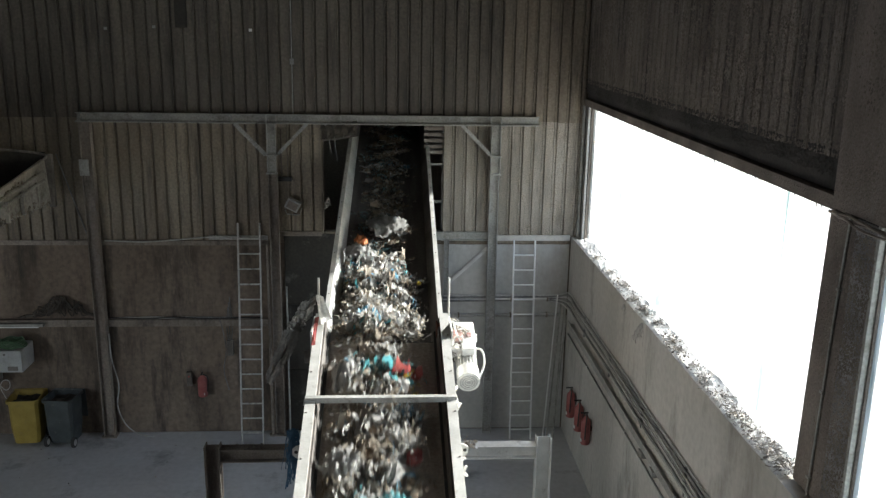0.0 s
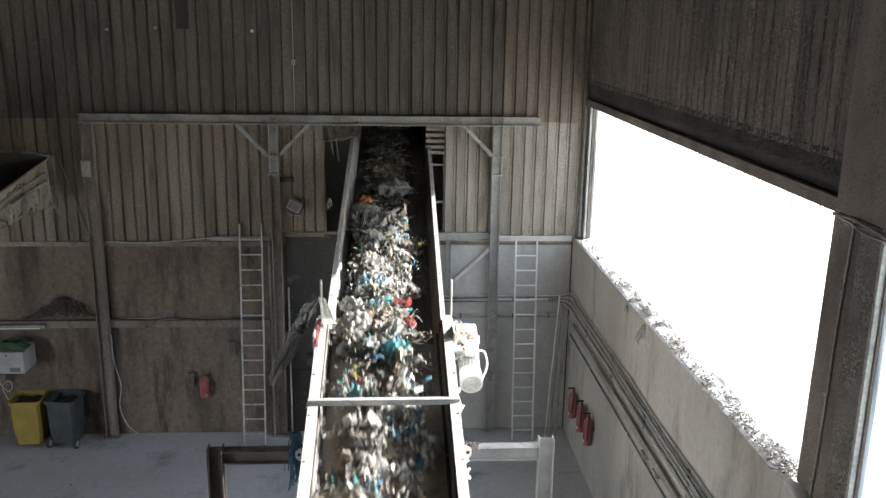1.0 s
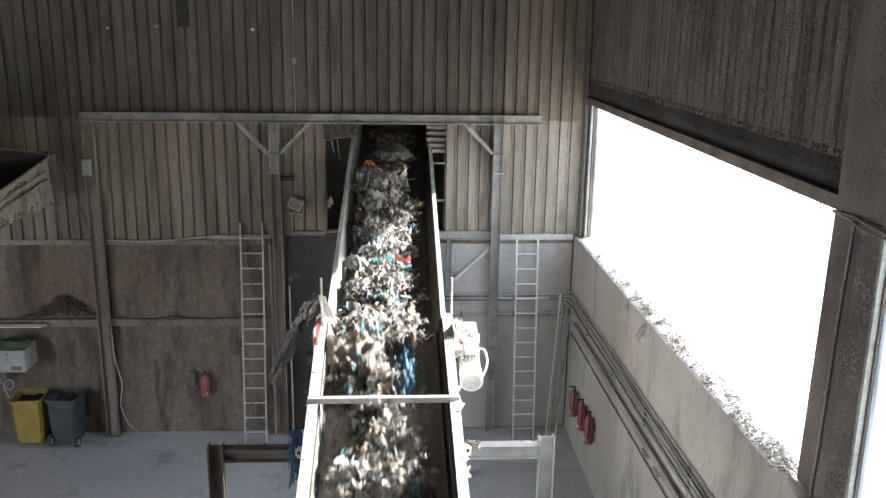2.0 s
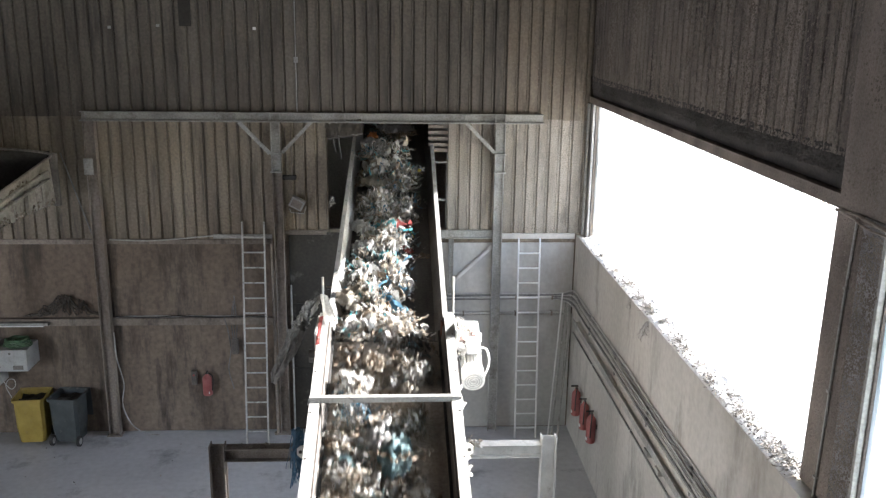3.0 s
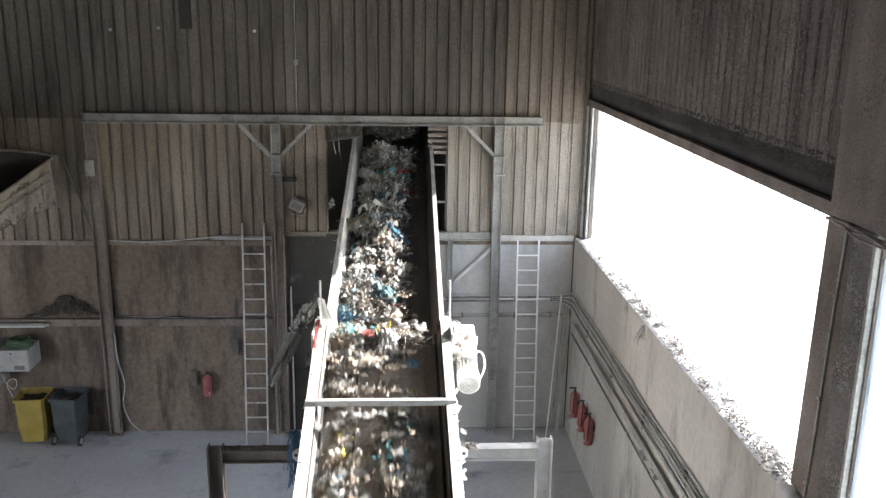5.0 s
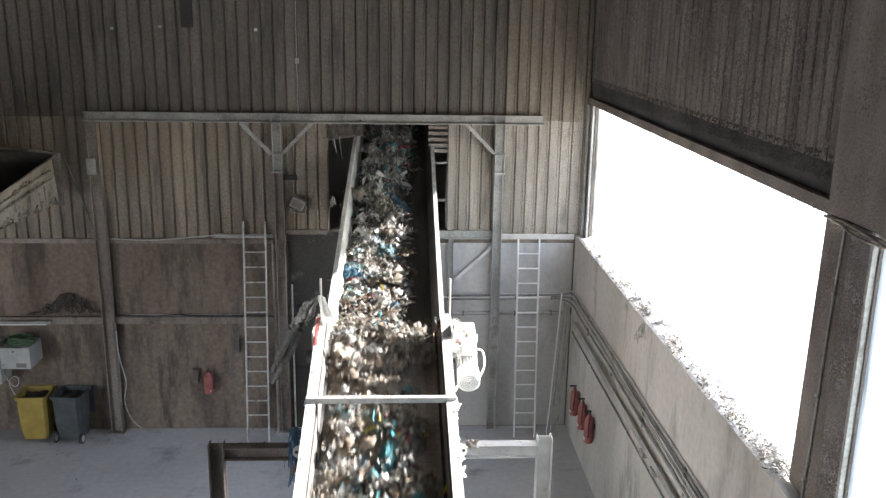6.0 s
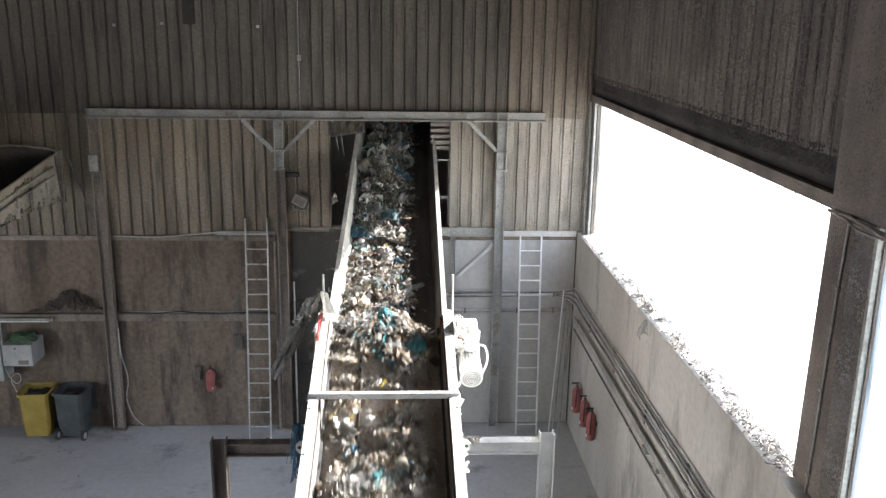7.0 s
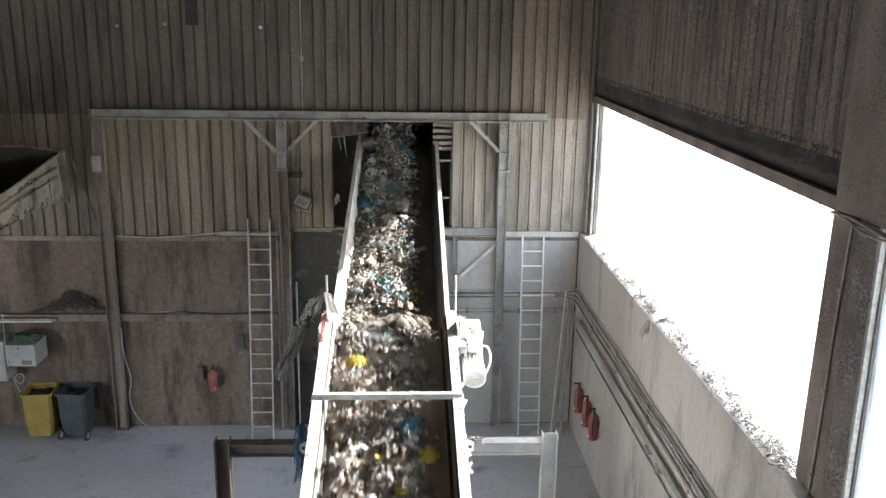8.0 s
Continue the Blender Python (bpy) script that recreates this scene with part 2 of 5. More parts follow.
# ---- mesh helpers ----
def link(name, bm, material, parent=None, smooth=False):
    me = bpy.data.meshes.new(name)
    bm.normal_update()
    bm.to_mesh(me)
    bm.free()
    for m in material if isinstance(material, list) else [material]:
        me.materials.append(m)
    if smooth:
        me.shade_smooth()
    ob = new(name, me)
    if parent:
        ob.parent = parent
    return ob


def part(name, bm, material, parent, label="", smooth=False):
    ob = link(name, bm, material, parent, smooth)
    if label:
        ob["label"] = label
    return ob


def thing(name, label, category, at=(0, 0, 0), rz=0, group="", kind=""):
    ob = new(name)
    ob.empty_display_size = 0.1
    ob.matrix_basis = pose(*at, 0, 0, rz)
    return tagged(ob, label, category, group, kind)


def box(bm, x0, x1, y0, y1, z0, z1, m=None, bevel=0.0):
    r = bmesh.ops.create_cube(bm, size=1.0)
    mm = Matrix.Translation(((x0 + x1) / 2, (y0 + y1) / 2, (z0 + z1) / 2)) @ Matrix.Diagonal((x1 - x0, y1 - y0, z1 - z0, 1))
    bmesh.ops.transform(bm, matrix=mm, verts=r["verts"])
    if bevel:
        es = list({e for v in r["verts"] for e in v.link_edges})
        rb = bmesh.ops.bevel(bm, geom=es, offset=bevel, segments=2, affect="EDGES", profile=0.6)
        vs = list({v for f in rb["faces"] for v in f.verts} | {v for v in r["verts"] if v.is_valid})
    else:
        vs = r["verts"]
    if m is not None:
        bmesh.ops.transform(bm, matrix=m, verts=vs)
    return bm


def boxed(x0, x1, y0, y1, z0, z1, m=None, bevel=0.0):
    return box(bmesh.new(), x0, x1, y0, y1, z0, z1, m, bevel)


def rod(bm, a, b, r, seg=10, r2=None):
    a, b = Vector(a), Vector(b)
    d = b - a
    m = Matrix.Translation((a + b) / 2) @ d.to_track_quat("Z", "Y").to_matrix().to_4x4()
    bmesh.ops.create_cone(bm, cap_ends=True, segments=seg, radius1=r, radius2=r if r2 is None else r2, depth=d.length, matrix=m)
    return bm


def tube(bm, pts, r, seg=7):
    """A bent tube through points."""
    pts = [Vector(p) for p in pts]
    rings = []
    for i, p in enumerate(pts):
        d = (pts[min(i + 1, len(pts) - 1)] - pts[max(i - 1, 0)]).normalized()
        q = d.to_track_quat("Z", "Y")
        rings.append([bm.verts.new(p + q @ Vector((r * math.cos(k * math.tau / seg), r * math.sin(k * math.tau / seg), 0))) for k in range(seg)])
    for a, b in zip(rings, rings[1:]):
        for k in range(seg):
            bm.faces.new((a[k], a[(k + 1) % seg], b[(k + 1) % seg], b[k]))
    bm.faces.new(rings[0][::-1])
    bm.faces.new(rings[-1])
    return bm


def curve_pts(ctrl, n=8):
    """Smooth points through control points."""
    c = [Vector(p) for p in ctrl]
    c = [c[0] * 2 - c[1], *c, c[-1] * 2 - c[-2]]
    out = []
    for i in range(1, len(c) - 2):
        for k in range(n):
            t = k / n
            out.append(0.5 * (2 * c[i] + (c[i + 1] - c[i - 1]) * t + (2 * c[i - 1] - 5 * c[i] + 4 * c[i + 1] - c[i + 2]) * t * t + (3 * c[i] - c[i - 1] - 3 * c[i + 1] + c[i + 2]) * t ** 3))
    out.append(c[-2])
    return out


def prism(bm, outline, a, b, up=(0, 0, 1)):
    """A profile (u sideways, v up) pushed from a to b."""
    a, b = Vector(a), Vector(b)
    d = (b - a).normalized()
    side = d.cross(Vector(up)).normalized()
    top = side.cross(d)
    ra = [bm.verts.new(a + side * u + top * v) for u, v in outline]
    rb = [bm.verts.new(b + side * u + top * v) for u, v in outline]
    k = len(outline)
    for i in range(k):
        bm.faces.new((ra[i], ra[(i + 1) % k], rb[(i + 1) % k], rb[i]))
    bm.faces.new(ra[::-1])
    bm.faces.new(rb)
    bmesh.ops.recalc_face_normals(bm, faces=bm.faces)
    return bm


def ishape(w, h, t=0.012):
    a, b, c = w / 2, h / 2, t / 2
    return [(-a, -b), (a, -b), (a, -b + t), (c, -b + t), (c, b - t), (a, b - t), (a, b), (-a, b), (-a, b - t), (-c, b - t), (-c, -b + t), (-a, -b + t)]


def channel(w, h, t=0.012):
    """A C profile, open towards +u."""
    a, b = w / 2, h / 2
    return [(-a, -b), (a, -b), (a, -b + t), (-a + t, -b + t), (-a + t, b - t), (a, b - t), (a, b), (-a, b)]


# ---- ground and floor ----
ground = tagged(link("ground", boxed(-400, 600, -400, 500, -0.5, -0.02), M_GROUND), "grey concrete yard around the hall", "ground", kind="structure")
floor = tagged(link("floor", boxed(-12, 4.73, -16, 16, -0.019, 0.0), M_FLOOR), "dusty grey concrete hall floor", "floor", kind="structure")


# ---- walls ----
def cladding(parent, u0, u1, z0, z1, place, material, pitch=0.207, deep=0.035, width=1.035):
    """Trapezoidal sheets side by side; place(u, d, z) gives the point, d metres into the room."""
    u = u0
    while u < u1 - 0.02:
        ue = min(u + width, u1)
        prof = []
        k = 0
        while u + k * pitch < ue - 0.001:
            s = u + k * pitch
            for du, d in ((0.0, deep), (0.140, deep), (0.147, deep + 0.014), (0.164, deep + 0.014), (0.172, 0.002), (0.188, 0.002)):
                if s + du <= ue:
                    prof.append((s + du, d))
            k += 1
        prof.append((ue, deep))
        bm = bmesh.new()
        tilt = random.uniform(-0.003, 0.003)
        rows = []
        zs = [z0 + random.uniform(-0.012, 0.012)] + [z0 + (z1 - z0) * i / 4 for i in (1, 2, 3)] + [z1]
        for zz in zs:
            wob = random.uniform(-0.004, 0.004)
            rows.append([bm.verts.new(place(a, 0.012 + d + tilt + wob, zz)) for a, d in prof])
        for ra, rb in zip(rows, rows[1:]):
            for i in range(len(prof) - 1):
                bm.faces.new((ra[i], ra[i + 1], rb[i + 1], rb[i]))
        back = [bm.verts.new(place(a, 0.004, zs[0])) for a, d in prof]
        for i in range(len(prof) - 1):
            bm.faces.new((rows[0][i], back[i], back[i + 1], rows[0][i + 1]))
        part("cladding_sheet", bm, material, parent)
        u = ue


def north(u, d, z):
    return (u, 16.0 - d, z)


def north_lap(u, d, z):
    return (u, 15.992 - d, z)


def east(u, d, z):
    return (4.92 - d, u, z)


OP0, OP1, OPZ0, OPZ1 = 0.08, 2.29, 4.02, 6.03
wall_n = tagged(new("wall_north"), "grimy hall end wall, concrete below and ribbed steel above", "wall", kind="structure")
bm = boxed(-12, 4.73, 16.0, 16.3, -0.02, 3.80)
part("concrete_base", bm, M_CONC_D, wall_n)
bm = bmesh.new()
box(bm, -12, OP0, 16.0, 16.15, 3.80, 11)
box(bm, OP1, 4.92, 16.0, 16.15, 3.80, 11)
box(bm, OP0, OP1, 16.0, 16.15, OPZ1, 11)
box(bm, OP0, OP1, 16.0, 16.15, 3.80, OPZ0)
part("upper_wall", bm, M_CLAD, wall_n)
# Lit tones below TIER, pale by the window; darker shade tone above.
TIER = 6.14
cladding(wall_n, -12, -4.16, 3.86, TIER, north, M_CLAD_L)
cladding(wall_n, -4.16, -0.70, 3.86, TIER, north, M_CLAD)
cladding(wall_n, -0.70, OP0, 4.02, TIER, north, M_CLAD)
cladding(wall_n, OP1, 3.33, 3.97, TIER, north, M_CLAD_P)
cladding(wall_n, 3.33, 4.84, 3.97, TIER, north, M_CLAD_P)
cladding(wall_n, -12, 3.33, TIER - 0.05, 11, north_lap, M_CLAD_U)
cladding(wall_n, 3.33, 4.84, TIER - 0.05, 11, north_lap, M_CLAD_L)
# ledge and joints of the concrete base
part("ledge", boxed(-12, -0.95, 15.90, 15.997, 2.20, 2.34, bevel=0.012), M_POST, wall_n)
part("flashing", boxed(-12, -0.95, 15.935, 15.997, 3.765, 3.855, bevel=0.008), M_POST, wall_n)
part("flashing", boxed(2.25, 4.70, 15.94, 15.997, 3.86, 3.965, bevel=0.008), M_CONC, wall_n)
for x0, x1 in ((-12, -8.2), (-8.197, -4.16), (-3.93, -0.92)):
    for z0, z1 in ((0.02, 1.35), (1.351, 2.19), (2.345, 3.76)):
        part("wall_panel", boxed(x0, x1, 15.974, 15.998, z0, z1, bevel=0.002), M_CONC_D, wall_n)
# Dark sheets between post and conveyor, much darker than the wall beside.
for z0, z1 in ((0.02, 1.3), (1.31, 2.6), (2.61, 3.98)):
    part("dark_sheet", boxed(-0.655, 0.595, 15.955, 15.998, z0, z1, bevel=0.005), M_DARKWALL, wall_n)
# Right panel paler than the left wall: window-lit haze put into its colour.
part("wall_panel", boxed(0.61, 4.70, 15.978, 15.998, 0.02, 3.78), M_PLASTER, wall_n)

wall_e = tagged(new("wall_east"), "long side wall with dusty concrete parapet and caked ribbed steel", "wall", kind="structure")
part("concrete_base", boxed(4.73, 5.12, -16, 16.3, -0.02, 3.93), M_CONC, wall_e)
bm = bmesh.new()
box(bm, 4.92, 5.05, -16, 16.15, 6.42, 11)
box(bm, 4.92, 5.05, 5.95, 6.70, 3.93, 6.42)
box(bm, 4.92, 5.05, -16, -4.0, 3.93, 6.42)
box(bm, 4.92, 5.05, 15.72, 16.0, 3.93, 6.42)
part("upper_wall", bm, M_CLAD_R, wall_e)
cladding(wall_e, -16, 15.94, 6.80, 11, east, M_CLAD_R)
# Added dark strip: stands in for the shaded band above the window.
part("shade_strip", boxed(4.895, 4.917, -4, 15.94, 6.535, 6.83), M_SHADE_BAND, wall_e, "dark strip for the shade band over the window head")
part("window_head", boxed(4.82, 4.917, 6.63, 15.90, 6.41, 6.53, bevel=0.008), M_COL, wall_e)
part("window_head", boxed(4.80, 4.917, -4, 5.68, 6.41, 6.56, bevel=0.008), M_COL, wall_e)

# West and south walls and the roof are unseen, added to close the hall.
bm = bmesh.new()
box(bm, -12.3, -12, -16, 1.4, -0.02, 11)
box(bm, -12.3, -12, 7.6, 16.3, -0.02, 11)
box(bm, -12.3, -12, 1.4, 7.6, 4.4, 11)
tagged(link("wall_west", bm, M_CONC_D), "unseen side wall of the hall with an opening added for light", "wall", kind="structure")
tagged(link("wall_south", boxed(-12.3, 5.05, -16.3, -16, -0.02, 11), M_CONC_D), "unseen dull concrete rear wall closing the hall", "wall", kind="structure")
tagged(link("ceiling", boxed(-12.3, 5.05, -16.3, 16.3, 11.0, 11.2), M_CLAD_R), "unseen dark steel roof closing the hall", "ceiling", kind="structure")

# closed annex added behind the wall opening; pale walls lift its black like haze
bm = bmesh.new()
box(bm, -1.8, -1.6, 16.3, 24, -0.02, 8)
box(bm, 4.4, 4.6, 16.3, 24, -0.02, 8)
box(bm, -1.8, 4.6, 24, 24.2, -0.02, 8)
box(bm, -1.8, 4.6, 16.16, 24.2, 8, 8.2)
box(bm, -1.6, 4.4, 16.3, 24, -0.019, 0)
tagged(link("wall_annex", bm, M_ANNEX), "pale-walled room added behind the wall opening", "wall", kind="structure")


# ---- windows ----
def window(name, y0, y1, material, n):
    w = tagged(new(name), "long window of weathered translucent sheets, glaring with daylight", "window", kind="structure")
    z0, z1, x = 3.93, 6.42, (4.99 if name == "window_1" else 4.90)
    step = (y1 - y0) / n
    for i in range(n):
        ya, yb = y0 + i * step, y0 + (i + 1) * step + (0.03 if i < n - 1 else 0)
        off = 0.006 * (i % 2)
        bm = bmesh.new()
        cols = 9
        fr, bk = [], []
        for k in range(cols + 1):
            yy = ya + (yb - ya) * k / cols
            d = 0.008 * math.sin(yy * 9) + off
            fr.append([bm.verts.new((x + d, yy, zz)) for zz in (z0, z1)])
        for p, q in zip(fr, fr[1:]):
            bm.faces.new((p[0], q[0], q[1], p[1]))
        part("pane", bm, material, w, smooth=True)
    for yy in (y0, y1 - 0.018) if name == "window_1" else (y0,):
        part("window_frame", boxed(x - 0.025, x + 0.04, yy, yy + 0.018, z0, z1, bevel=0.004), M_BEAM, w)
    return w


window("window_1", 6.70, 15.72, M_PANE, 8)
window("window_2", -4.0, 5.95, M_PANE_B, 9)
# inner jamb at the corner
jamb = tagged(new("trim"), "dusty steel jamb strips beside the window", "trim", kind="structure")
part("strip", boxed(4.86, 4.90, 15.70, 15.93, 3.96, 6.40, bevel=0.006), M_BEAM, jamb)
part("strip", boxed(4.80, 4.845, 15.86, 15.93, 3.96, 6.40, bevel=0.006), M_BEAM, jamb)


# ---- steel frame on the end wall ----
def wall_frame():
    f = thing("portal_frame", "dusty painted steel portal frame with braces against the wall", "steel frame")
    part("beam", prism(bmesh.new(), channel(0.10, 0.15), (-4.19, 15.83, 6.12), (3.99, 15.83, 6.12)), M_BEAM, f, "long dusty crossbeam")
    part("beam_flange", boxed(-4.19, 3.99, 15.74, 15.90, 6.03, 6.045), M_BEAM, f)
    for x in (-4.10, -1.50, -0.90, -0.73, -0.16, 2.57, 3.12, 3.31):
        part("stiffener", boxed(x - 0.008, x + 0.008, 15.765, 15.835, 6.05, 6.19), M_BEAM, f)
    for x, w, zt, mt in ((-4.06, 0.20, 6.03, M_POST), (-0.81, 0.17, 6.03, M_POST)):
        part("post", prism(bmesh.new(), ishape(0.16, w), (x, 15.86, 0.0), (x, 15.86, zt), up=(1, 0, 0)), mt, f)
    part("post", prism(bmesh.new(), ishape(0.15, 0.17), (3.215, 15.87, 0.0), (3.215, 15.87, 5.2), up=(1, 0, 0)), M_BEAM, f)
    part("post_head", prism(bmesh.new(), ishape(0.15, 0.18), (3.215, 15.82, 5.15), (3.215, 15.82, 6.03), up=(1, 0, 0)), M_BEAM, f)
    part("post_head", prism(bmesh.new(), ishape(0.15, 0.16), (-0.81, 15.775, 5.15), (-0.81, 15.775, 6.03), up=(1, 0, 0)), M_BEAM, f)
    for x in (-0.81, 3.215):
        for z in (5.48, 5.15):
            part("end_plate", boxed(x - 0.10, x + 0.10, 15.69, 15.78, z - 0.012, z + 0.012), M_BEAM, f)
    for a, b in (((-1.45, 6.03), (-0.92, 5.47)), ((-0.18, 6.03), (-0.70, 5.49)), ((2.60, 6.03), (3.12, 5.50))):
        part("brace", prism(bmesh.new(), channel(0.06, 0.08, 0.008), (a[0], 15.80, a[1]), (b[0], 15.80, b[1]), up=(0, 1, 0)), M_BEAM, f)
    part("base_plate", boxed(-4.2, -3.92, 15.74, 15.96, 0.0, 0.02), M_POST, f)
    part("base_plate", boxed(-0.95, -0.67, 15.74, 15.96, 0.0, 0.02), M_POST, f)
    part("rail", prism(bmesh.new(), channel(0.07, 0.15), (2.02, 15.88, 3.97), (3.13, 15.88, 3.97)), M_BEAM, f)
    part("brace", prism(bmesh.new(), channel(0.05, 0.09, 0.008), (2.43, 15.9, 3.07), (3.13, 15.9, 3.73), up=(0, 1, 0)), M_RAIL, f)
    part("stud", prism(bmesh.new(), ishape(0.08, 0.09, 0.008), (2.36, 15.91, 0.0), (2.36, 15.91, 3.92), up=(1, 0, 0)), M_BEAM, f)
    part("rail", prism(bmesh.new(), channel(0.05, 0.08), (-0.72, 15.9, 4.0), (0.05, 15.9, 4.0)), M_POST, f)
    return f


wall_frame()
sign = tagged(link("notice_plate", boxed(-4.185, -4.02, 15.762, 15.775, 5.08, 5.37, bevel=0.004), M_BEAM), "small pale blank plate fixed to the post", "sign")


def ladder(x, foot_y, z_top, n, first, name_label, metal):
    """A leaning aluminium ladder, foot on the floor."""
    lean = math.atan2(15.90 - foot_y, z_top)
    ln = z_top / math.cos(lean)
    l = thing("ladder", name_label, "ladder", (x, foot_y, 0.0), group="ladders against the end wall")
    tilt = pose(0, 0, 0, -math.degrees(lean))
    for sx in (-0.2, 0.2):
        bm = boxed(sx - 0.013, sx + 0.013, -0.03, 0.03, 0.0, ln, tilt, 0.004)
        part("stile", bm, metal, l)
    for i in range(n):
        z = first + i * 0.285
        bm = rod(bmesh.new(), (-0.19, 0, z), (0.19, 0, z), 0.015, 8)
        bmesh.ops.transform(bm, matrix=tilt, verts=bm.verts)
        part("rung", bm, metal, l)
    return l


ladder(-1.285, 15.40, 4.20, 14, 0.24, "tall dusty grey aluminium ladder leaning on the grimy wall", M_LADDER)
ladder(3.83, 15.50, 3.88, 13, 0.20, "aluminium ladder leaning beside the corner", M_ALU)


# ---- the two belt conveyors ----
NEAR_HEAD, NEAR_SLOPE = (9.62, 4.20), 0.285
NEAR_KNEE = 3.0
FAR_A, FAR_SLOPE = (10.6, 4.03), 0.238
FAR_END = 19.4
V_NEAR, V_FAR = 2.36, 1.085


def near_z(y):
    return NEAR_HEAD[1] + NEAR_SLOPE * (max(y, NEAR_KNEE) - NEAR_HEAD[0])


def far_z(y):
    return FAR_A[1] + FAR_SLOPE * (y - FAR_A[0])


def far_x(y):
    return 0.012 * (y - 10.6)


def strip(bm, pts, t):
    """A band through (x0, x1, y, z) rows, t thick."""
    top, low = [], []
    for x0, x1, y, z in pts:
        top.append((bm.verts.new((x0, y, z)), bm.verts.new((x1, y, z))))
        low.append((bm.verts.new((x0, y, z - t)), bm.verts.new((x1, y, z - t))))
    for i in range(len(pts) - 1):
        a, b, c, d = top[i], top[i + 1], low[i], low[i + 1]
        bm.faces.new((a[0], a[1], b[1], b[0]))
        bm.faces.new((c[1], c[0], d[0], d[1]))
        bm.faces.new((a[0], b[0], d[0], c[0]))
        bm.faces.new((b[1], a[1], c[1], d[1]))
    bm.faces.new((top[0][1], top[0][0], low[0][0], low[0][1]))
    bm.faces.new((top[-1][0], top[-1][1], low[-1][1], low[-1][0]))
    bmesh.ops.recalc_face_normals(bm, faces=bm.faces)
    return bm


def side_rail(profile, pts):
    """A closed profile (u, v) swept through (x, y, z) points in upright slices."""
    bm = bmesh.new()
    rings = [[bm.verts.new((x + u, y, z + v)) for u, v in profile] for x, y, z in pts]
    k = len(profile)
    for a, b in zip(rings, rings[1:]):
        for i in range(k):
            bm.faces.new((a[i], a[(i + 1) % k], b[(i + 1) % k], b[i]))
    bm.faces.new(rings[0][::-1])
    bm.faces.new(rings[-1])
    bmesh.ops.recalc_face_normals(bm, faces=bm.faces)
    return bm


def near_conveyor():
    c = thing("belt_conveyor", "rising belt conveyor with pale dusty side rails, feeding a second belt", "conveyor")
    ys = [-13.0, -6.0, NEAR_KNEE, 6.0, 8.0, NEAR_HEAD[0]]
    part("belt", strip(bmesh.new(), [(0.56, 1.83, y, near_z(y)) for y in ys], 0.02), M_BELT, c, "dust-covered rubber belt")
    part("belt_seam", strip(bmesh.new(), [(0.905, 0.930, y, near_z(y) + 0.004) for y in ys], 0.003), M_NEAR_BLACK, c)
    part("belt_seam", strip(bmesh.new(), [(0.936, 0.944, y, near_z(y) + 0.006) for y in ys], 0.004), M_RAIL, c, "pale joint edge")
    part("return_belt", strip(bmesh.new(), [(0.58, 1.81, y, near_z(y) - 0.34) for y in ys], 0.02), M_DARK, c)
    bm = rod(bmesh.new(), (0.60, NEAR_HEAD[0] + 0.01, NEAR_HEAD[1] - 0.17), (1.79, NEAR_HEAD[0] + 0.01, NEAR_HEAD[1] - 0.17), 0.165, 28)
    part("head_drum", bm, M_DARK, c)
    ye = [y for y in ys[:-1]] + [9.72]
    for s, x in ((-1, 0.43), (1, 1.96)):
        # pale channel with a wide top flange
        prof = [(0, 0.30), (-s * 0.10, 0.30), (-s * 0.10, 0.285), (-s * 0.016, 0.285), (-s * 0.016, -0.18), (-s * 0.09, -0.18), (-s * 0.09, -0.195), (0, -0.195)]
        part("side_rail", side_rail(prof, [(x, y, near_z(y)) for y in ye]), M_RAIL, c, "pale dusty steel side rail")
        # dark inner skirt leaning over the belt
        a, b = (-s * 0.092, 0.283), (-s * 0.15, 0.03)
        prof = [a, b, (b[0] + s * 0.012, b[1]), (a[0] + s * 0.012, a[1])]
        part("skirt", side_rail(prof, [(x, y, near_z(y)) for y in ye]), M_SKIRT, c)
        prof = [(-s * 0.125, 0.085), (-s * 0.165, 0.07), (-s * 0.165, 0.02), (-s * 0.125, 0.02)]
        part("skirt_rubber", side_rail(prof, [(x, y, near_z(y)) for y in ye]), M_DARK, c)
        part("bolt_strip", side_rail([(-s * 0.104, 0.235), (-s * 0.118, 0.235), (-s * 0.128, 0.185), (-s * 0.114, 0.185)], [(x, y, near_z(y)) for y in ye]), M_SKIRT, c)
    for y in np.arange(6.2, 9.6, 0.62):
        for x in (0.455, 1.935):
            part("bolt", rod(bmesh.new(), (x, y, near_z(y) + 0.298), (x, y, near_z(y) + 0.306), 0.010, 6), M_SKIRT, c)
    part("cross_bar", boxed(0.425, 1.965, 8.225, 8.295, 4.075, 4.135, bevel=0.006), M_BAR, c, "pale square cross bar bolted over the rails")
    part("cross_bar", boxed(0.425, 1.965, 4.6, 4.67, 3.08, 3.14, bevel=0.006), M_RAIL, c)
    for x in (0.455, 1.935):
        part("bar_bracket", boxed(x - 0.045, x + 0.045, 8.20, 8.32, 4.066, 4.076), M_RAIL, c)
    # lifting lugs
    for s, x in ((-1, 0.43), (1, 1.96)):
        bm = bmesh.new()
        y, z = 7.75, near_z(7.75) + 0.12
        outline = [(0, -0.07), (s * 0.05, -0.065), (s * 0.085, -0.03), (s * 0.085, 0.03), (s * 0.05, 0.06), (0, 0.07)]
        f = [bm.verts.new((x + u, y, z + v)) for u, v in outline]
        g = [bm.verts.new((x + u, y + 0.014, z + v)) for u, v in outline]
        bm.faces.new(f)
        bm.faces.new(g[::-1])
        for i in range(len(f)):
            bm.faces.new((f[i], g[i], g[(i + 1) % len(f)], f[(i + 1) % len(f)]))
        lug = part("lifting_lug", bm, M_RAIL, c)
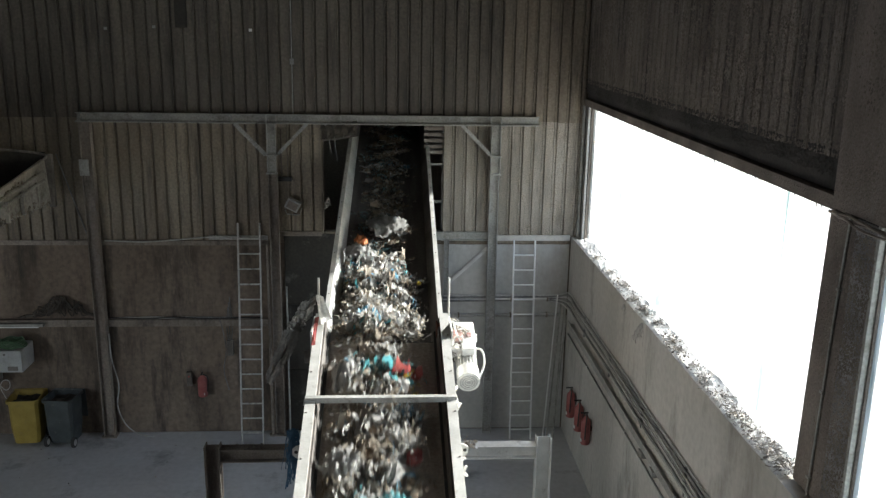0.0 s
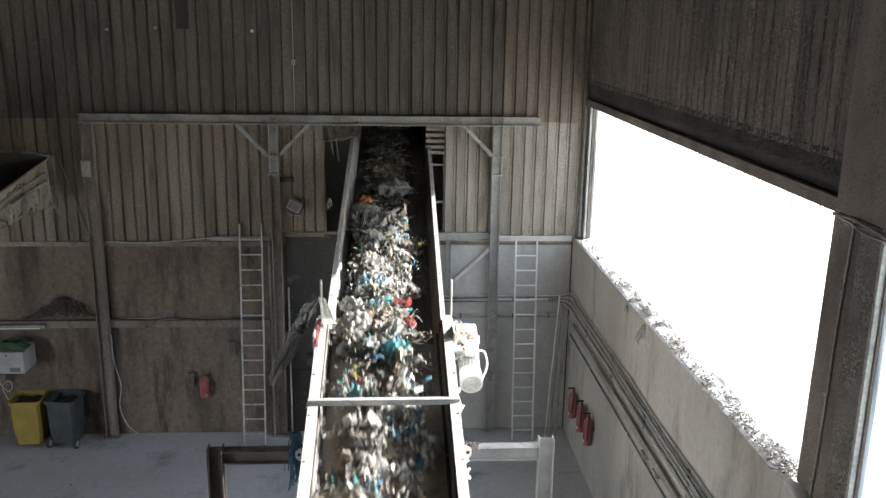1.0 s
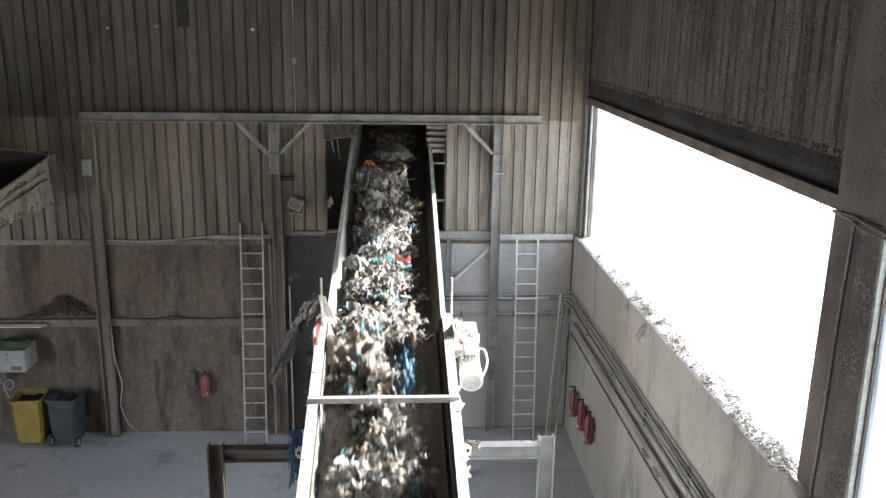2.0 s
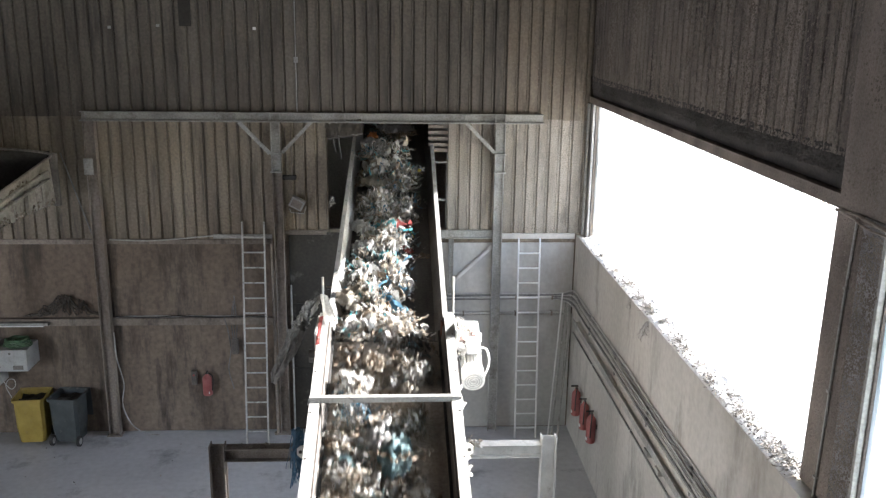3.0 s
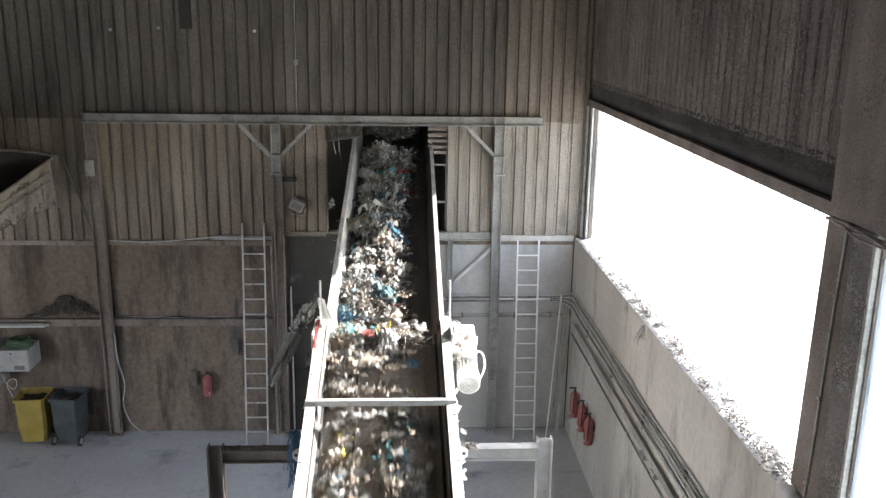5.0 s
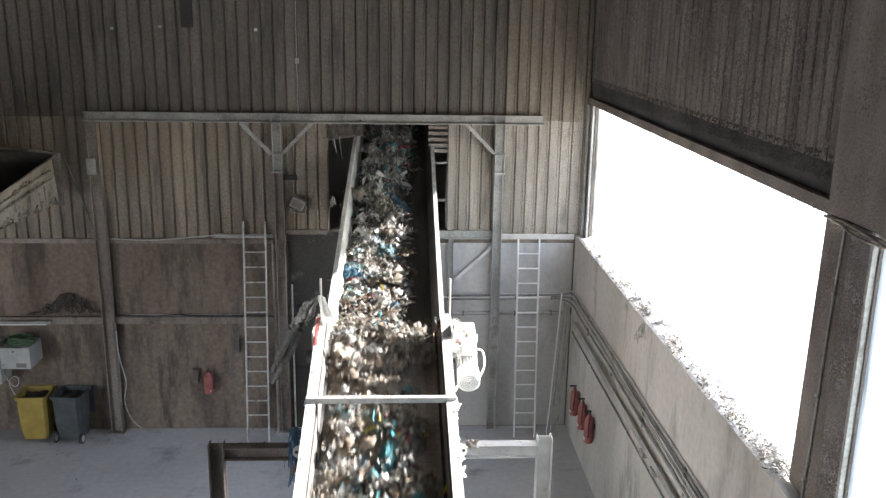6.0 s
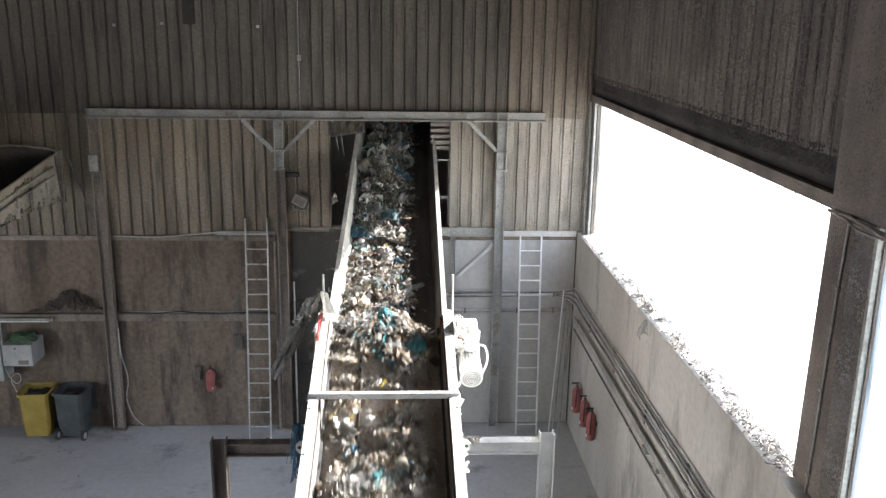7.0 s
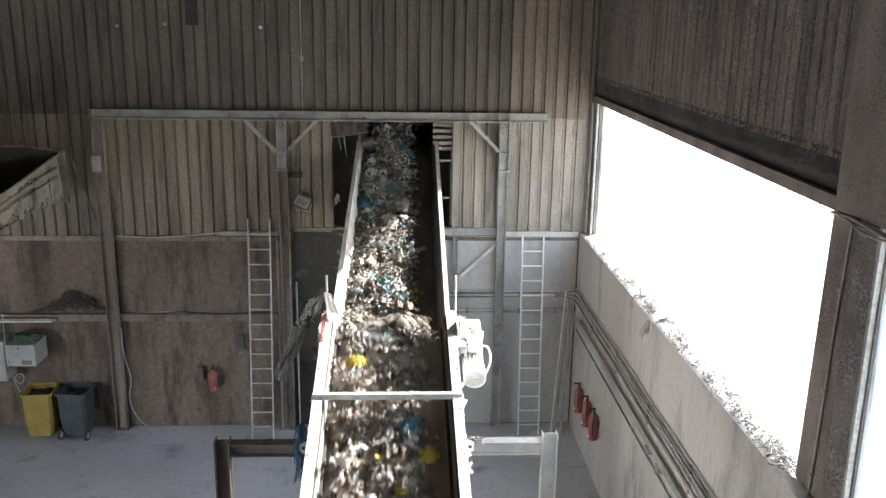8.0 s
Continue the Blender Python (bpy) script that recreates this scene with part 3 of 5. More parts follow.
        # Near-black disc stands in for the open eye hole.
        part("eye", rod(bmesh.new(), (x + s * 0.05, y - 0.003, z), (x + s * 0.05, y + 0.017, z), 0.018, 12), M_NEAR_BLACK, lug)
    # legs out of sight below
    for y in (5.2, 1.0, -3.0, -7.5, -12.0):
        for x in (0.48, 1.91):
            part("leg", prism(bmesh.new(), ishape(0.1, 0.1, 0.008), (x, y, 0.0), (x, y, near_z(y) - 0.195), up=(1, 0, 0)), M_POST, c)
    part("stop_plate", boxed(1.82, 1.90, 9.56, 9.72, 4.16, 4.44, bevel=0.012), M_RUST, c, "red-brown rusty plate")
    part("stop_plate", boxed(0.455, 0.50, 9.20, 9.72, 4.10, 4.36, bevel=0.008), M_RUST, c, "red-brown rusty plate")
    # head plates with shaft bearings
    for s, x in ((-1, 0.40), (1, 1.965)):
        part("head_plate", boxed(x, x + 0.025, 9.25, 9.80, 3.85, 4.47, bevel=0.006), M_RAIL, c)
        part("bearing", rod(bmesh.new(), (x + s * 0.01, 9.63, 4.03), (x + s * 0.10, 9.63, 4.03), 0.075, 16), M_SKIRT, c)
    return c


near_conveyor()


def far_conveyor():
    c = thing("belt_conveyor", "second rising belt conveyor running up through the wall opening", "conveyor")
    ys = [9.75, 12.0, 14.0, 16.0, 18.0, FAR_END]
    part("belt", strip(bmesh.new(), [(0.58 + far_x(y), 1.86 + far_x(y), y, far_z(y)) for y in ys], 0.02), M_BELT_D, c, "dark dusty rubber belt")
    part("return_belt", strip(bmesh.new(), [(0.60 + far_x(y), 1.84 + far_x(y), y, far_z(y) - 0.30) for y in ys], 0.02), M_DARK, c)
    for y, nm in ((9.78, "tail_drum"), (FAR_END, "head_drum")):
        part(nm, rod(bmesh.new(), (0.62 + far_x(y), y, far_z(y) - 0.16), (1.82 + far_x(y), y, far_z(y) - 0.16), 0.14, 24), M_DARK, c)
    for s, x in ((-1, 0.47), (1, 1.95)):
        pts = [(x + far_x(y), y, far_z(y)) for y in ys]
        prof = [(0, 0.30), (-s * 0.06, 0.30), (-s * 0.06, 0.288), (-s * 0.014, 0.288), (-s * 0.014, -0.15), (-s * 0.07, -0.15), (-s * 0.07, -0.163), (0, -0.163)]
        part("side_rail", side_rail(prof, pts), M_RAIL, c, "pale steel side rail")
        a, b = (-s * 0.062, 0.286), (-s * 0.15, 0.02)
        prof = [a, b, (b[0] + s * 0.012, b[1]), (a[0] + s * 0.012, a[1])]
        # Sunlit left skirt pale, shaded right one dark: light put into the material.
        part("skirt", side_rail(prof, pts), M_GALV if s < 0 else M_SKIRT, c, "bare steel skirt plate")
        for y in np.arange(10.9, 15.6, 0.55):
            xx = x + far_x(y) - s * 0.03
            part("bolt", rod(bmesh.new(), (xx, y, far_z(y) + 0.298), (xx, y, far_z(y) + 0.306), 0.009, 6), M_SKIRT, c)
    # Unseen plate added below the belt to keep sun off the trestle beam.
    part("side_plate", side_rail([(0.006, -0.17), (-0.006, -0.17), (-0.006, -1.15), (0.006, -1.15)], [(0.50 + far_x(y), y, far_z(y)) for y in (9.9, 11.2, 12.6)]), M_SKIRT, c)
    for y in (11.2, 13.4, 17.5, 19.0):
        for x in (0.50, 1.92):
            part("leg", prism(bmesh.new(), ishape(0.1, 0.1, 0.008), (x + far_x(y), y, 0.0), (x + far_x(y), y, far_z(y) - 0.163), up=(1, 0, 0)), M_POST, c)
    for x, y in ((0.44, 10.05), (1.99, 10.05)):
        part("marker_rod", rod(bmesh.new(), (x, y, 3.95), (x, y, 4.86), 0.014, 8), M_RAIL, c)
    return c


far_conveyor()


def gear_motor():
    """Motor lying along the rail on the outside of the conveyor head."""
    g = thing("gear_motor", "pale grey electric gear motor bolted to the conveyor head", "motor", (2.15, 9.62, 4.18))
    slope = pose(0, 0, 0, math.degrees(math.atan(NEAR_SLOPE)))
    def add(name, bm, m, label="", par=None, smooth=False):
        bmesh.ops.transform(bm, matrix=slope, verts=bm.verts)
        return part(name, bm, m, par or g, label, smooth)
    bm = boxed(-0.12, 0.12, -0.18, 0.22, -0.14, 0.17, bevel=0.03)
    box(bm, -0.15, -0.08, -0.1, 0.18, -0.1, 0.12, bevel=0.01)
    add("gearbox", bm, M_MOTOR)
    add("flange", rod(bmesh.new(), (0, -0.18, 0), (0, -0.22, 0), 0.13, 24), M_MOTOR)
    st = add("stator", rod(bmesh.new(), (0, -0.22, 0), (0, -0.52, 0), 0.10, 28), M_MOTOR)
    for i in range(20):
        a = i * math.tau / 20
        m = Matrix.Rotation(a, 4, "Y")
        add("cooling_fin", boxed(-0.003, 0.003, -0.51, -0.24, 0.095, 0.122, m), M_MOTOR, par=st)
    cowl = rod(bmesh.new(), (0, -0.52, 0), (0, -0.70, 0), 0.128, 28)
    add("fan_cowl", cowl, M_MOTOR)
    gr = add("fan_grille", rod(bmesh.new(), (0, -0.70, 0), (0, -0.708, 0), 0.10, 28), M_GALV)
    for r in (0.03, 0.055, 0.08):
        add("grille_ring", tube(bmesh.new(), [(r * math.cos(k * math.tau / 20), -0.711, r * math.sin(k * math.tau / 20)) for k in range(21)], 0.003, 5), M_MOTOR, par=gr)
    tb = add("terminal_box", boxed(-0.06, 0.09, -0.36, -0.2, 0.10, 0.20, bevel=0.012), M_MOTOR)
    add("cable", tube(bmesh.new(), curve_pts([(0.09, -0.28, 0.15), (0.17, -0.34, 0.16), (0.19, -0.46, 0.08), (0.14, -0.56, -0.02), (0.04, -0.6, -0.15)]), 0.012), M_WHITE)
    add("red_cover", boxed(-0.14, -0.03, -0.20, 0.02, 0.14, 0.195, bevel=0.012), M_PINK, "dusty red cover plate")
    add("red_cover", boxed(0.02, 0.07, -0.10, -0.02, 0.165, 0.185, bevel=0.008), M_PINK, "dusty red cover plate")
    add("cable_loop", tube(bmesh.new(), curve_pts([(-0.15, 0.0, 0.16), (-0.17, -0.12, 0.22), (-0.14, -0.26, 0.20), (-0.05, -0.28, 0.19), (-0.04, -0.18, 0.22), (-0.12, -0.16, 0.21), (-0.16, -0.24, 0.14)], 6), 0.010, 6), M_RAIL)
    add("cable_loop", tube(bmesh.new(), curve_pts([(-0.08, 0.18, 0.17), (-0.12, 0.06, 0.24), (-0.10, -0.10, 0.22), (-0.06, -0.22, 0.19)], 6), 0.009, 6), M_WHITE)
    add("cap", rod(bmesh.new(), (0.12, 0.05, 0.05), (0.15, 0.05, 0.05), 0.05, 16), M_MOTOR)
    return g


gear_motor()


def conveyor_support():
    f = thing("support_trestle", "steel trestle of broad-flanged beams under the conveyors", "steel frame")
    # Beam split by tone: left half and post dark for shade, right pale for sun.
    for x0, x1, m in ((-0.81, 1.18, M_COL), (1.182, 3.14, M_RAIL)):
        part("crossbeam", prism(bmesh.new(), ishape(0.16, 0.17, 0.012), (x0, 10.1, 2.565), (x1, 10.1, 2.565)), m, f)
    for x, h, m in ((-0.91, 2.69, M_COL), (3.24, 2.75, M_RAIL)):
        part("post", prism(bmesh.new(), ishape(0.17, 0.19, 0.014), (x, 10.1, 0.0), (x, 10.1, h), up=(1, 0, 0)), m, f)
        part("base_plate", boxed(x - 0.15, x + 0.15, 9.95, 10.25, 0.0, 0.02), M_BEAM, f)
    for x in (0.60, 1.80):
        part("prop", prism(bmesh.new(), ishape(0.1, 0.1, 0.008), (x, 10.1, 2.65), (x, 10.1, far_z(10.1) - 0.163), up=(1, 0, 0)), M_BEAM, f)
    return f


conveyor_support()


# ---- column and conduit between the windows ----
def column():
    c = thing("hall_column", "rusty steel hall column crusted with dust between the windows", "column")
    bm = boxed(4.86, 4.917, 6.36, 6.83, 3.94, 6.40, bevel=0.008)
    for v in bm.verts:
        if v.co.y > 6.6:
            v.co.y += 0.02 - 0.03 * (v.co.z - 3.94)
    part("face_plate", bm, M_COL, c)
    part("crust", boxed(4.85, 4.917, 6.02, 6.355, 3.60, 6.42, bevel=0.02), M_COL_B, c, "grey gritty dust crust")
    part("flange", boxed(4.83, 4.917, 5.972, 6.015, 3.60, 6.44, bevel=0.008), M_BEAM, c, "pale flange edge")
    part("jamb_strip", boxed(4.875, 4.917, 5.952, 5.969, 3.94, 6.40, bevel=0.006), M_COL, c, "dark window jamb strip")
    part("haunch", boxed(4.78, 4.865, 5.2, 6.62, 6.45, 10.95, bevel=0.01), M_COL, c)
    part("conduit", tube(bmesh.new(), [(4.845, 6.46 + 0.05 * (5.84 - z) + 0.008 * math.sin(z * 2.5), z) for z in np.arange(3.2, 6.45, 0.2)], 0.011), M_BEAM, c, "thin pale conduit")
    for i in range(4):
        pts = [(4.80 - 0.02 * (i % 2) - (0.03 if y < 6.3 else 0), y, 6.43 + 0.02 * math.sin(y * 5 + i * 2) - 0.012 * i) for y in np.arange(5.0, 6.80, 0.15)]
        part("wire_strand", tube(bmesh.new(), pts, 0.011, 5), M_POST, c)
    for z in (4.1, 4.9, 5.8):
        yc = 6.46 + 0.05 * (5.84 - z)
        part("clip", boxed(4.826, 4.862, yc - 0.02, yc + 0.02, z, z + 0.022), M_BEAM, c)
    return c


column()


# ---- right-hand wall: sill, cables, extinguishers ----
def clod(bm, rnd, at, r):
    v = bmesh.ops.create_icosphere(bm, subdivisions=1, radius=r, matrix=Matrix.Translation(at) @ Euler((rnd.random() * 6, rnd.random() * 6, rnd.random() * 6)).to_matrix().to_4x4() @ Matrix.Diagonal((rnd.uniform(0.6, 1.5), rnd.uniform(0.6, 1.5), rnd.uniform(0.4, 0.9), 1)))["verts"]
    for x in v:
        x.co += Vector((rnd.gauss(0, 1), rnd.gauss(0, 1), rnd.gauss(0, 1))) * r * 0.22


def sill_debris():
    rnd = random.Random(11)
    bm = bmesh.new()
    n, k = 150, 7
    rows = []
    for i in range(n + 1):
        y = 6.84 + (15.68 - 6.84) * i / n
        row = []
        for j in range(k + 1):
            x = 4.735 + 0.235 * j / k
            h = 0.012 + 0.06 * (j / k) ** 1.2 * (0.6 + 0.9 * noise.noise(Vector((0, y * 1.3, 2)))) + 0.03 * abs(noise.noise(Vector((x * 14, y * 5, 7))))
            row.append(bm.verts.new((x + 0.012 * noise.noise(Vector((1, y * 6, j))), y, 3.932 + (0.004 if j == 0 else max(0.006, h)))))
        rows.append(row)
    for a, b in zip(rows, rows[1:]):
        for j in range(k):
            bm.faces.new((a[j], a[j + 1], b[j + 1], b[j]))
    ob = tagged(link("dust_heap", bm, M_DUST), "pale dust and shreds heaped along the window sill", "dust", kind="stuff")
    bm = bmesh.new()
    for _ in range(320):
        y = rnd.choice((7.1, 7.5, 7.9, 8.6, 9.6, 10.4, 11.6, 12.3, 12.7)) + rnd.gauss(0, 0.28)
        y = min(max(y, 6.87), 15.6)
        x = rnd.uniform(4.745, 4.93)
        clod(bm, rnd, (x, y, 3.95 + (x - 4.735) * 0.2 + rnd.uniform(-0.012, 0.02)), rnd.uniform(0.006, 0.019))
    tagged(link("debris", bm, M_CRUMB), "small dusty clods and scraps lying on the sill", "debris", kind="stuff")


M_DUST = mat("pale_dust", (0.46, 0.44, 0.41), (0.62, 0.60, 0.56), rough=0.95, big=5, fine=60, bump=0.5, bump_size=0.02, stain=(0.36, 0.33, 0.30), stain_at=0.64)
M_FLUFF = mat("grey_dusty_fibre", (0.30, 0.29, 0.27), (0.45, 0.43, 0.40), rough=0.95, big=9, fine=60, bump=0.5)


def strands(name, label, category, at, n, length, spread, material, sway=0.03, seed=1, r=0.004, r_top=0.02):
    """A hanging tuft of fibres."""
    rnd = random.Random(seed)
    t = thing(name, label, category, at)
    bm = bmesh.new()
    for _ in range(n):
        a = rnd.uniform(0, math.tau)
        p = Vector((math.cos(a) * r_top * rnd.random(), math.sin(a) * r_top * rnd.random(), 0))
        pts = [p.copy()]
        out = Vector((rnd.gauss(0, spread), rnd.gauss(0, spread), 0))
        ln = length * rnd.uniform(0.55, 1.05)
        for i in range(1, 7):
            pts.append(p + out * (i / 6) + Vector((rnd.gauss(0, sway), rnd.gauss(0, sway), 0)) * 0.5 - Vector((0, 0, ln * i / 6)))
        tube(bm, pts, r * rnd.uniform(0.6, 1.4), 4)
    part("tuft", bm, material, t)["kind"] = "stuff"
    return t


def sill_things():
    sill_debris()
    strands("rope_tuft", "frayed grey rope tuft hanging from the window sill", "rope", (4.715, 11.12, 3.9), 16, 0.32, 0.06, M_FLUFF, seed=3)
    strands("rope_tuft", "frayed grey rope tuft hanging from the window sill", "rope", (4.715, 12.03, 3.92), 6, 0.2, 0.03, M_FLUFF, seed=4)
    # dust threads under the window head
    rnd = random.Random(5)
    bm = bmesh.new()
    for _ in range(46):
        y = rnd.uniform(6.9, 15.6)
        ln = rnd.uniform(0.03, 0.12)
        rod(bm, (4.85 + rnd.uniform(-0.02, 0.04), y, 6.415), (4.86, y + rnd.uniform(-0.01, 0.01), 6.415 - ln), 0.005, 5, 0.001)
    tagged(link("dust_threads", bm, M_COL), "short dust threads hanging under the window head", "dust", kind="stuff")


def wall_cables():
    c = thing("cable_run", "bundle of dusty grey cables running along the concrete wall", "cables")
    rnd = random.Random(9)
    for i in range(7):
        z = 2.91 - i * 0.054
        off = 0.03 + 0.012 * (i % 3)
        ctrl = [(2.3, 15.93 - 0.01 * i, 2.80 - 0.035 * (i % 4)), (3.6, 15.93, 2.79 - 0.03 * (i % 4)), (4.45, 15.90, 2.80 - 0.02 * i), (4.66, 15.6, z + 0.03)]
        y = 15.0
        while y > -3:
            ctrl.append((4.73 - off, y, z + rnd.uniform(-0.014, 0.014)))
            y -= 1.1
        part("cable", tube(bmesh.new(), curve_pts(ctrl, 4), 0.013 + 0.006 * (i % 2), 6), M_CABLE if i % 2 else M_CABLE_L, c)
    for y in (14.4, 12.6, 10.8, 9.0):
        part("bracket", boxed(4.70, 4.727, y, y + 0.03, 2.5, 2.88, bevel=0.004), M_CABLE, c)
    part("tray", boxed(4.63, 4.727, -3, 15.4, 2.36, 2.40, bevel=0.004), M_RAIL, c, "narrow pale cable tray")
    part("tray_lip", boxed(4.625, 4.632, -3, 15.4, 2.36, 2.47), M_BEAM, c)
    part("tray_back", boxed(4.71, 4.727, -3, 12.4, 2.40, 2.535), M_DUST, c, "dust-covered pale tray back")
    for y in (10.35, 9.85):
        part("tray_bracket", boxed(4.60, 4.727, y, y + 0.16, 2.28, 2.355, bevel=0.006), M_BEAM, c)
    p = thing("conduit", "thin conduit pipe fixed along the concrete wall", "pipe")
    part("pipe", tube(bmesh.new(), [(4.705, y, 2.09) for y in (15.7, 12, 9, 6, 2)], 0.014), M_CABLE, p)
    for y in (14, 11.5, 9.2):
        part("clip", boxed(4.69, 4.727, y, y + 0.03, 2.07, 2.11), M_GALV, p)
    # two pipes across the end wall
    for z, r, m in ((2.72, 0.028, M_RAIL), (2.40, 0.032, M_BEAM)):
        q = thing("wall_pipe", "dusty pipe running along the end wall", "pipe", group="pipes on the end wall")
        part("pipe", rod(bmesh.new(), (2.1, 15.93, z), (4.55, 15.93, z), r, 12), m, q)
        for x in (2.6, 3.6, 4.3):
            part("clip", boxed(x, x + 0.03, 15.89, 15.978, z - 0.04, z + 0.04), M_POST, q)
    # rods leaning in the corner
    for i, (x0, x1, y1) in enumerate(((4.28, 4.50, 15.86), (4.34, 4.58, 15.88), (4.46, 4.62, 15.84), (4.42, 4.66, 15.7))):
        q = thing("steel_rod", "long thin steel rod leaning in the corner", "rod", group="rods in the corner")
        part("rod", rod(bmesh.new(), (x0, 15.55 - 0.06 * i, 0.0), (x1, y1, 2.82 - 0.12 * i), 0.015, 8), M_ALU if i == 0 else M_BEAM, q)


def extinguisher(at, label, face, fat=1.0):
    e = thing("fire_extinguisher", label, "extinguisher", at, group="fire extinguishers", rz=face)
    bm = bmesh.new()
    prof = [(r * fat, z) for r, z in [(0.0, 0.0), (0.07, 0.0), (0.08, 0.02), (0.08, 0.40), (0.07, 0.45), (0.035, 0.49), (0.03, 0.52), (0.0, 0.52)]]
    rings = []
    for r, z in prof[1:-1]:
        rings.append([bm.verts.new((r * math.cos(a * math.tau / 20), r * math.sin(a * math.tau / 20), z)) for a in range(20)])
    for a, b in zip(rings, rings[1:]):
        for i in range(20):
            bm.faces.new((a[i], a[(i + 1) % 20], b[(i + 1) % 20], b[i]))
    bm.faces.new(rings[0][::-1])
    bm.faces.new(rings[-1])
    part("cylinder", bm, M_RED, e, "red enamelled cylinder", True)
    part("label_plate", boxed(-0.01, 0.05, -0.084, -0.07, 0.06, 0.11), M_WHITE, e, "white label")
    part("valve", rod(bmesh.new(), (0, 0, 0.52), (0, 0, 0.57), 0.022, 10), M_SKIRT, e)
    part("handle", boxed(-0.012, 0.012, -0.10, 0.03, 0.56, 0.585, bevel=0.005), M_DARK, e)
    part("hose", tube(bmesh.new(), curve_pts([(0.02, 0, 0.54), (0.10, -0.02, 0.48), (0.105, -0.03, 0.3), (0.09, -0.03, 0.12)], 6), 0.011), M_DARK, e)
    part("bracket", boxed(-0.03, 0.03, 0.078, 0.115, 0.25, 0.32), M_SKIRT, e)
    return e


def dust_crust():
    """Lumps of caked dust sticking to the cladding; dark ones blur the shade strip."""
    rnd = random.Random(44)
    for label, n, spot in (("caked dust lumps on the side wall cladding", 24000, 0), ("caked dust lumps on the end wall, paled for window light", 7000, 1), ("gritty dust lumps on the hall column", 3500, 2), ("caked dust lumps along the ribs of the end wall", 3600, 3), ("dark lumps softening the shade band over the window", 5000, 4)):
        verts, faces = [], []
        for _ in range(n):
            if spot == 0:
                y, z = 16 - 9.4 * rnd.random(), 6.82 + 2.4 * rnd.random() ** 1.2
                k = ((y + 16) % 1.035) % 0.207
                d = 0.047 if k < 0.140 else (0.061 if k < 0.166 else 0.014)
                p, nrm = (4.92 - d, y, z), (-1, 0, 0)
            elif spot == 2:
                z = rnd.uniform(3.98, 6.3) if rnd.random() < 0.75 else rnd.uniform(6.5, 9.0)
                y = rnd.uniform(6.03, 6.35) if rnd.random() < 0.7 else rnd.uniform(6.0, 6.6)
                x = 4.78 if z > 6.45 else (4.83 if y < 6.018 else 4.85 if y < 6.355 else 4.86)
                p, nrm = (x, y, z), (-1, 0, 0)
            elif spot == 4:
                # Dark lumps blur the edge of the painted shade strip.
                p, nrm = (rnd.uniform(4.86, 4.893), 16 - 9.4 * rnd.random(), 6.87 - 0.22 * rnd.random() ** 2.0), (-1, 0, 0)
            elif spot == 3:
                x, z = -5.6 + 0.207 * rnd.randrange(27) + rnd.choice((0.0, 0.15)) + rnd.gauss(0, 0.012), 4.0 + 4.6 * rnd.random() ** 1.3
                if OP0 - 0.05 < x < OP1 + 0.05:
                    z = 6.1 + 2.2 * rnd.random()
                p, nrm = (x, 15.953, z), (0, -1, 0)
            else:
                # Denser low down: real crust that also pales the wall like window light.
                x, z = 4.82 - 1.7 * rnd.random() ** 1.3, 4.0 + 3.2 * rnd.random() ** 1.7
                k = ((x - OP1) % 1.035) % 0.207
                d = 0.047 if k < 0.140 else (0.061 if k < 0.166 else 0.014)
                p, nrm = (x, 16.0 - d, z), (0, -1, 0)
            r = rnd.uniform(0.005, 0.012) if spot in (1, 2, 3) else rnd.uniform(0.006, 0.017) if spot == 0 else rnd.uniform(0.006, 0.016)
            b = len(verts)
            a = rnd.random() * 6
            for i in range(4):
                u, v = r * rnd.uniform(0.6, 1.2) * math.cos(a + i * 1.571), r * rnd.uniform(0.7, 1.8) * math.sin(a + i * 1.571)
                verts.append((p[0], p[1] + u, p[2] + v) if spot in (0, 2, 4) else (p[0] + u, p[1], p[2] + v))
            verts.append((p[0] + nrm[0] * r, p[1] + nrm[1] * r, p[2] - 0.2 * r))
            faces += [(b, b + 1, b + 4), (b + 1, b + 2, b + 4), (b + 2, b + 3, b + 4), (b + 3, b, b + 4)]
        me = bpy.data.meshes.new("dust_crust")
        me.from_pydata(verts, [], faces)
        me.materials.append((M_CRUST, M_CAKE, M_CRUST, M_CRUST, M_SHADE_BAND)[spot])
        me.shade_smooth()
        tagged(new("dust_crust", me), label, "dust", kind="stuff")


M_CRUMB = mat("brown_grey_crumbs", (0.20, 0.18, 0.158), (0.36, 0.33, 0.295), rough=0.95, big=9, fine=40, bump=0.3)
M_CRUST = mat("caked_grey_brown_dust", (0.13, 0.108, 0.088), (0.235, 0.203, 0.172), rough=0.95, big=3, fine=40, bump=0.3)
dust_crust()
sill_things()
wall_cables()
extinguisher((-2.27, 15.885, 0.80), "red fire extinguisher hung on the grimy end wall", 0, 1.15).scale.z = 0.82
for i, (y, z) in enumerate(((14.80, 0.80), (14.10, 0.86), (13.55, 0.88))):
    extinguisher((4.63, y, z), "red fire extinguisher hung on the concrete side wall", -90)


